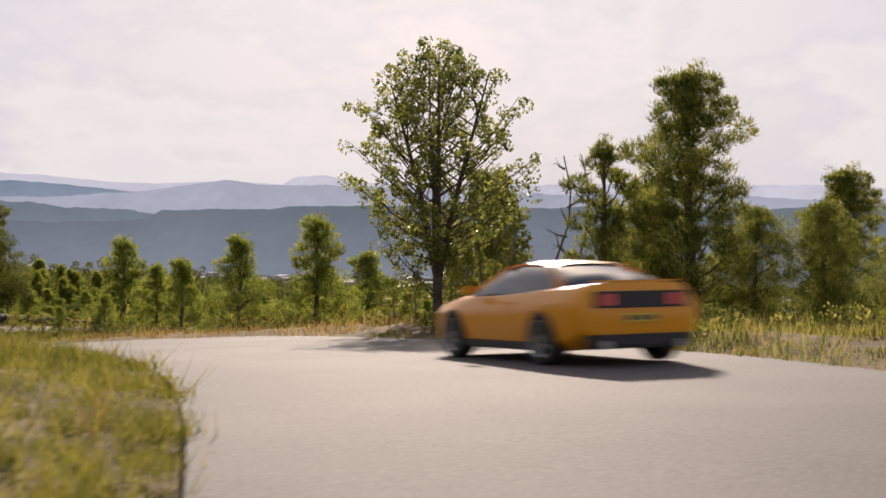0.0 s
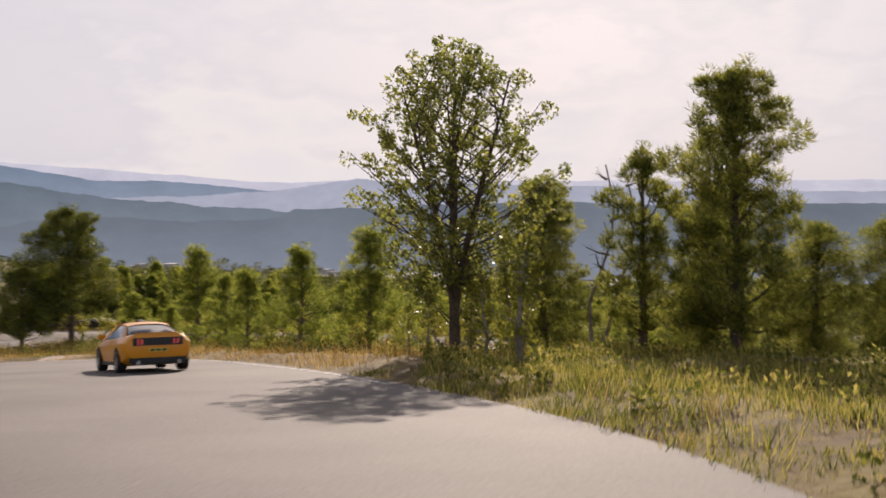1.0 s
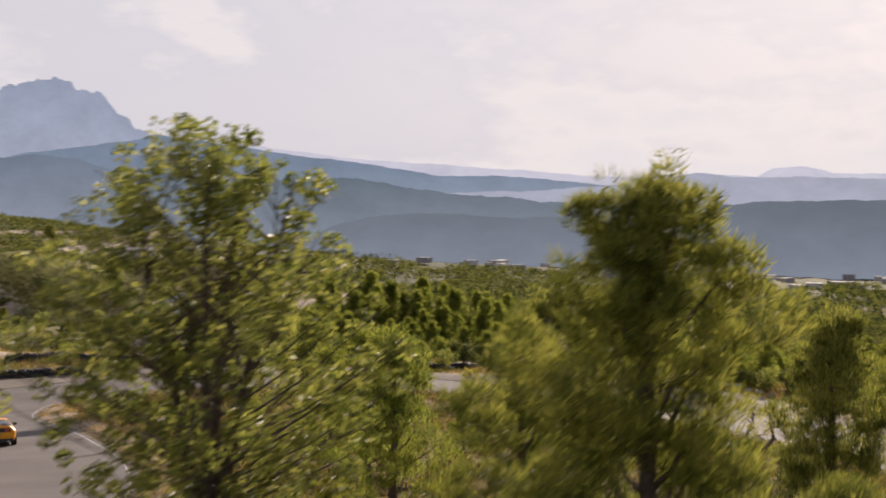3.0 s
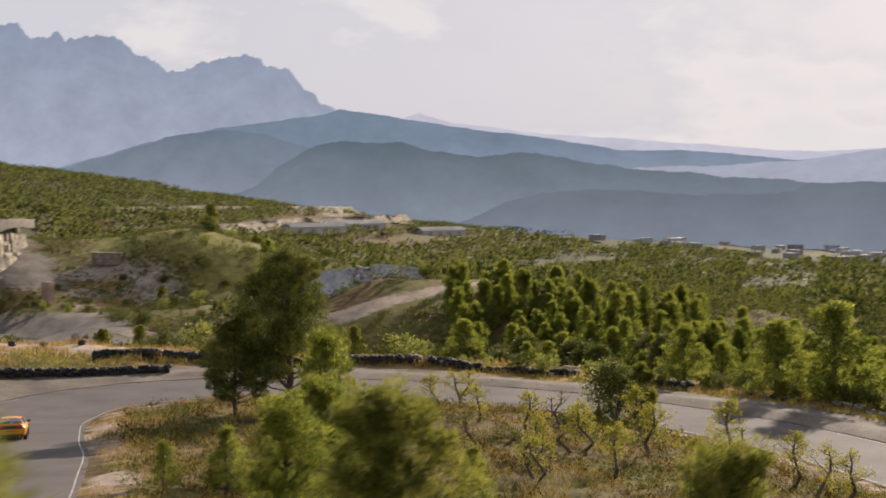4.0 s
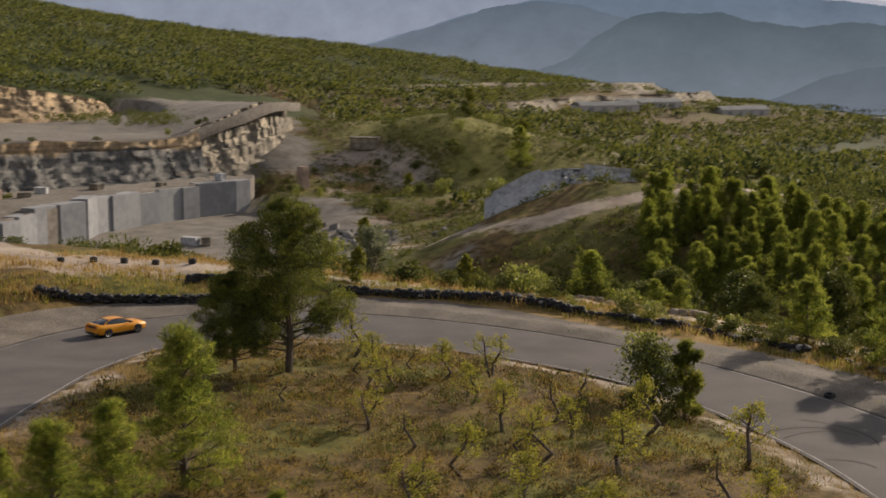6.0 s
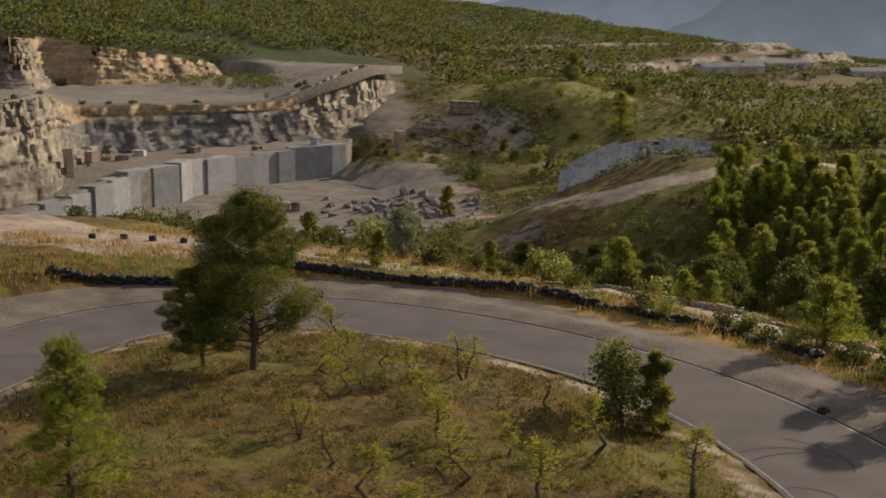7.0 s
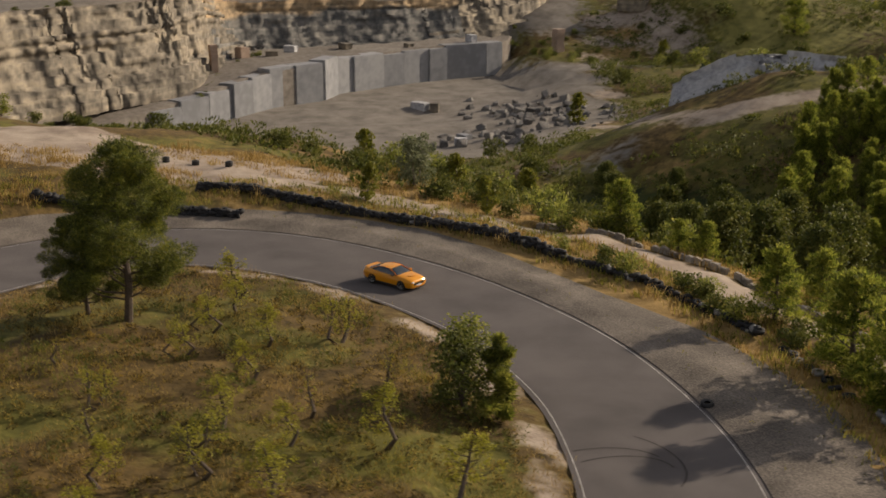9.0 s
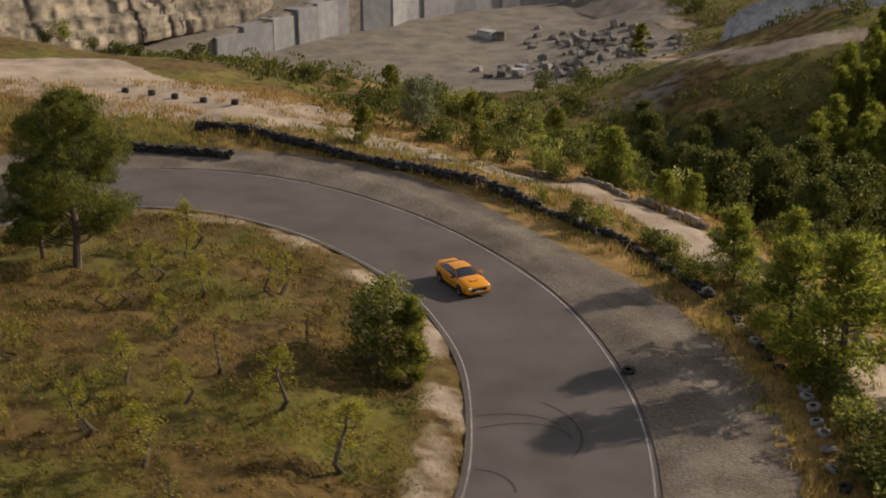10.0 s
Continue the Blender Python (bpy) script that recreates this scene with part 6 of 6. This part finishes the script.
x, y = scatter(12000, -34, 22, 40, 96, lambda x, y, e: (e > 1.6) & (wave(x, y, 5, 55) + 0.5 * wave(x, y, 1.9, 57) > -0.35))
r = 0.1 + 0.42 * GR.uniform(0, 1, len(x)) ** 2
v, f = tufts(np.column_stack([x, y, height(x, y) + 0.3 * r]), r, 44, 0.14, 0.03, GR, up=0.5, flat=0.85)
tagged(raw("heath", v, f, M_HEATH, None, "low olive and brown heath clumps on the infield"), "", "heath", kind="stuff")
x, y = scatter(2600, -34, 22, 44, 96, lambda x, y, e: (e > 1.5) & (wave(x, y, 7, 58) > -0.1))
r = GR.uniform(0.16, 0.5, len(x))
v, f = tufts(np.column_stack([x, y, height(x, y) + 0.45 * r]), r, 70, 0.13, 0.04, GR, up=0.6, flat=0.9)
tagged(raw("heath", v, f, M_SCRUB, None, "dull green cushions among the dry grass"), "", "heath", kind="stuff")
# beyond the tyre walls
x, y = scatter(14000, -62, 26, 70, 122, lambda x, y, e: (e > 4.4) & ((y > 98) | (x < -38)) & (line_dist(x, y, DIRT_TRACK) > 1.5))
blades("grass", x, y, 8, np.clip(0.42 + 0.3 * wave(x, y, 7, 56), 0.15, 0.95), 0.05, M_STRAW, "tall bleached grass behind the tyre wall", 6, 0.22, 0.6)
x, y = scatter(13000, -62, 26, 72, 122, lambda x, y, e: (e > 4.2) & (e < 9.5) & ((y > 98) | (x < -38)))
blades("grass", x, y, 8, 0.4, 0.06, M_GRASS, "green weeds growing through the tyres", 7, 0.2, 0.7)
x, y = scatter(420, -45, 12, 92, 108, lambda x, y, e: (e > 0.8) & (e < 4))
blades("grass", x, y, 5, 0.16, 0.04, M_GRASS, "sparse weeds in the gravel", 8, 0.12, 0.9)
# valley slopes: low scrub and far woods
x, y = scatter(22000, -230, 10, 106, 330, lambda x, y, e: (e > 12) & ~inside(x, y, QUARRY) & (line_dist(x, y, RIDGE_PATH) > 3.4) & (line_dist(x, y, DIRT_TRACK) > 3) & (wave(x, y, 26, 58) > -0.3))
v, f = tufts(np.column_stack([x, y, height(x, y) + 0.25]), GR.uniform(0.25, 0.9, len(x)), 20, 0.36, 0.2, GR, up=0.6, flat=0.6)
tagged(raw("scrub", v, f, M_SCRUB, None, "low green scrub over the valley slopes"), "", "scrub", kind="stuff")
x, y = scatter(900, -200, -20, 108, 290, lambda x, y, e: (e > 14) & ~inside(x, y, QUARRY) & (line_dist(x, y, RIDGE_PATH) > 4) & (line_dist(x, y, DIRT_TRACK) > 4) & (wave(x, y, 30, 59) > -0.2))
r = GR.uniform(0.7, 1.7, len(x))
v, f = tufts(np.column_stack([x, y, height(x, y) + 0.55 * r]), r, 90, 0.34, 0.2, GR, up=0.5, flat=0.75)
tagged(raw("scrub", v, f, M_SCRUB, None, "tall rounded scrub over the valley slopes"), "", "scrub", kind="stuff")
x, y = GR.uniform(-252, -204, 150), GR.uniform(196, 240, 150)
r = GR.uniform(0.5, 1.5, len(x))
v, f = tufts(np.column_stack([x, y, 0.2 + 0.5 * r]), r, 80, 0.34, 0.2, GR, up=0.5, flat=0.8)
tagged(raw("scrub", v, f, M_SCRUB, None, "green scrub on the upper quarry terrace"), "", "scrub", kind="stuff")
x, y = -222 - 580 * GR.uniform(0, 1, 42000) ** 1.7, GR.uniform(60, 900, 42000)
k = ~inside(x, y, [(-210, 70), (-262, 170), (-275, 240), (-310, 300), (-330, 460), (-395, 660), (-420, 760), (-200, 900), (-100, 300), (-120, 60)]) & (wave(x, y, 90, 61) + 0.4 * wave(x, y, 30, 63) > -1.0)
x, y = x[k], y[k]
v, f = tufts(np.column_stack([x, y, height(x, y) + 1.6]), GR.uniform(1.0, 2.6, len(x)), 20, 0.9, 0.6, GR, up=0.7, flat=0.95)
tagged(raw("woods", v, f, M_WOODS, None, "green pine woods over the far hillside"), "", "woods", kind="stuff")
x, y = GR.uniform(-54, 40, 1700), GR.uniform(122, 172, 1700)
k = inside(x, y, WOOD_EDGE)
x, y = x[k], y[k]
r = GR.uniform(0.4, 0.95, len(x))
v, f = tufts(np.column_stack([x, y, height(x, y) + 0.7 * r]), r, 60, 0.24, 0.1, GR, up=0.8, flat=1.0)
tagged(raw("undergrowth", v, f, M_SCRUB, None, "green undergrowth between the pines of the wood"), "", "undergrowth", kind="stuff")
x, y = GR.uniform(-52, 62, 1000), GR.uniform(124, 216, 1000)
k = inside(x, y, WOOD_EDGE) & ((y > 166) | (x > 20))
x, y = x[k], y[k]
c, q = np.column_stack([x, y, height(x, y)]), GR.uniform(0.7, 1.15, len(x))
c = np.concatenate([c + np.outer(q, [0, 0, h]) for h in (0.8, 1.9, 2.9, 3.8)])
v, f = tufts(c, np.concatenate([q * r for r in (1.3, 1.15, 0.85, 0.45)]), 60, 0.3, 0.12, GR, up=0.9, flat=0.85)
tagged(raw("woods", v, f, M_WOODS, None, "olive-green pine wood behind the mound"), "", "woods", kind="stuff")
x, y = GR.uniform(-330, 260, 15000), 215 + 480 * GR.uniform(0, 1, 15000) ** 1.4
k = (wave(x, y, 70, 62) + 0.4 * wave(x, y, 22, 64) > -0.4) & ~((x < -140) & (y < 300)) & ~inside(x, y, QUARRY)
x, y = x[k], y[k]
v, f = tufts(np.column_stack([x, y, height(x, y) + 1.6]), GR.uniform(1.0, 2.4, len(x)), 20, 1.3, 0.8, GR, up=0.5, flat=0.9)
tagged(raw("woods", v, f, M_WOODS, None, "dark pine woods on the valley floor"), "", "woods", kind="stuff")


# ---- what moves ----
CAR_WAY = [(0.0, 5.5, 23.4), (0.5, 2.1, 31.4), (1.0, -1.9, 38.7), (1.5, -6.0, 45.5), (2.0, -10.5, 52.4), (2.5, -15.0, 58.3), (3.0, -19.8, 63.9), (3.5, -24.5, 69.0), (4.0, -28.9, 73.5), (4.5, -32.4, 77.0), (5.0, -35.7, 80.5), (5.5, -37.7, 83.3),
           (6.0, -38.5, 85.9), (6.5, -38.0, 89.0), (7.0, -37.0, 91.1), (7.5, -35.1, 93.0), (8.0, -31.8, 95.0), (8.5, -27.4, 96.8), (9.0, -23.5, 98.3), (9.5, -19.4, 99.5), (10.0, -14.5, 99.7)]


def motions():
    ts = np.arange(0, 10.01, 0.25)
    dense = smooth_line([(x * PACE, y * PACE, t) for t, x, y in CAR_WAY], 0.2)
    rows, roll, spin, last = [], [[] for _ in car_wheels], 0.0, None
    for t in ts:
        x, y = np.interp(t, dense[:, 2], dense[:, 0]), np.interp(t, dense[:, 2], dense[:, 1])
        a, b = max(0.0, t - 0.08), min(10.0, t + 0.08)
        dx, dy = np.interp(b, dense[:, 2], dense[:, 0]) - np.interp(a, dense[:, 2], dense[:, 0]), np.interp(b, dense[:, 2], dense[:, 1]) - np.interp(a, dense[:, 2], dense[:, 1])
        head = math.atan2(dy, dx) + math.radians(11) * math.exp(-((t - 8.0) / 0.7) ** 2)      # it slides a little through the bend
        zf, zb = road_level(x + 1.36 * math.cos(head), y + 1.36 * math.sin(head)), road_level(x - 1.36 * math.cos(head), y - 1.36 * math.sin(head))
        rows.append((float(t), pose(x, y, (zf + zb) / 2 + 0.005, 0, -math.degrees(math.atan2(zf - zb, 2.72)), math.degrees(head))))
        if last is not None:
            spin += min(math.radians(80), math.hypot(x - last[0], y - last[1]) / 0.345 % (2 * math.pi))
        last = (x, y)
        for k, (wx, wy) in enumerate(((1.36, 0.852), (1.36, -0.852), (-1.36, 0.852), (-1.36, -0.852))):
            roll[k].append((float(t), Matrix.Translation((wx, wy, 0.345)) @ Matrix.Rotation(spin, 4, "Y")))
    walk(car, rows)
    for w, r in zip(car_wheels, roll):
        walk(w, r)


def road_level(x, y):
    """The road's surface, read smoothly along its run."""
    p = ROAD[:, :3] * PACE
    a, b = p[:-1, :2], p[1:, :2] - p[:-1, :2]
    t = np.clip(((np.array([x, y]) - a) * b).sum(1) / (b * b).sum(1), 0, 1)
    i = int(np.argmin(np.hypot(*(a + b * t[:, None] - np.array([x, y])).T)))
    return float(p[i, 2] * (1 - t[i]) + p[i + 1, 2] * t[i])


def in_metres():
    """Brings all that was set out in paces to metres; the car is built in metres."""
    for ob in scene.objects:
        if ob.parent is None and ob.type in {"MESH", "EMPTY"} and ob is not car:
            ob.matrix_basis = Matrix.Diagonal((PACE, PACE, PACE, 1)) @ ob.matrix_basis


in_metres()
motions()
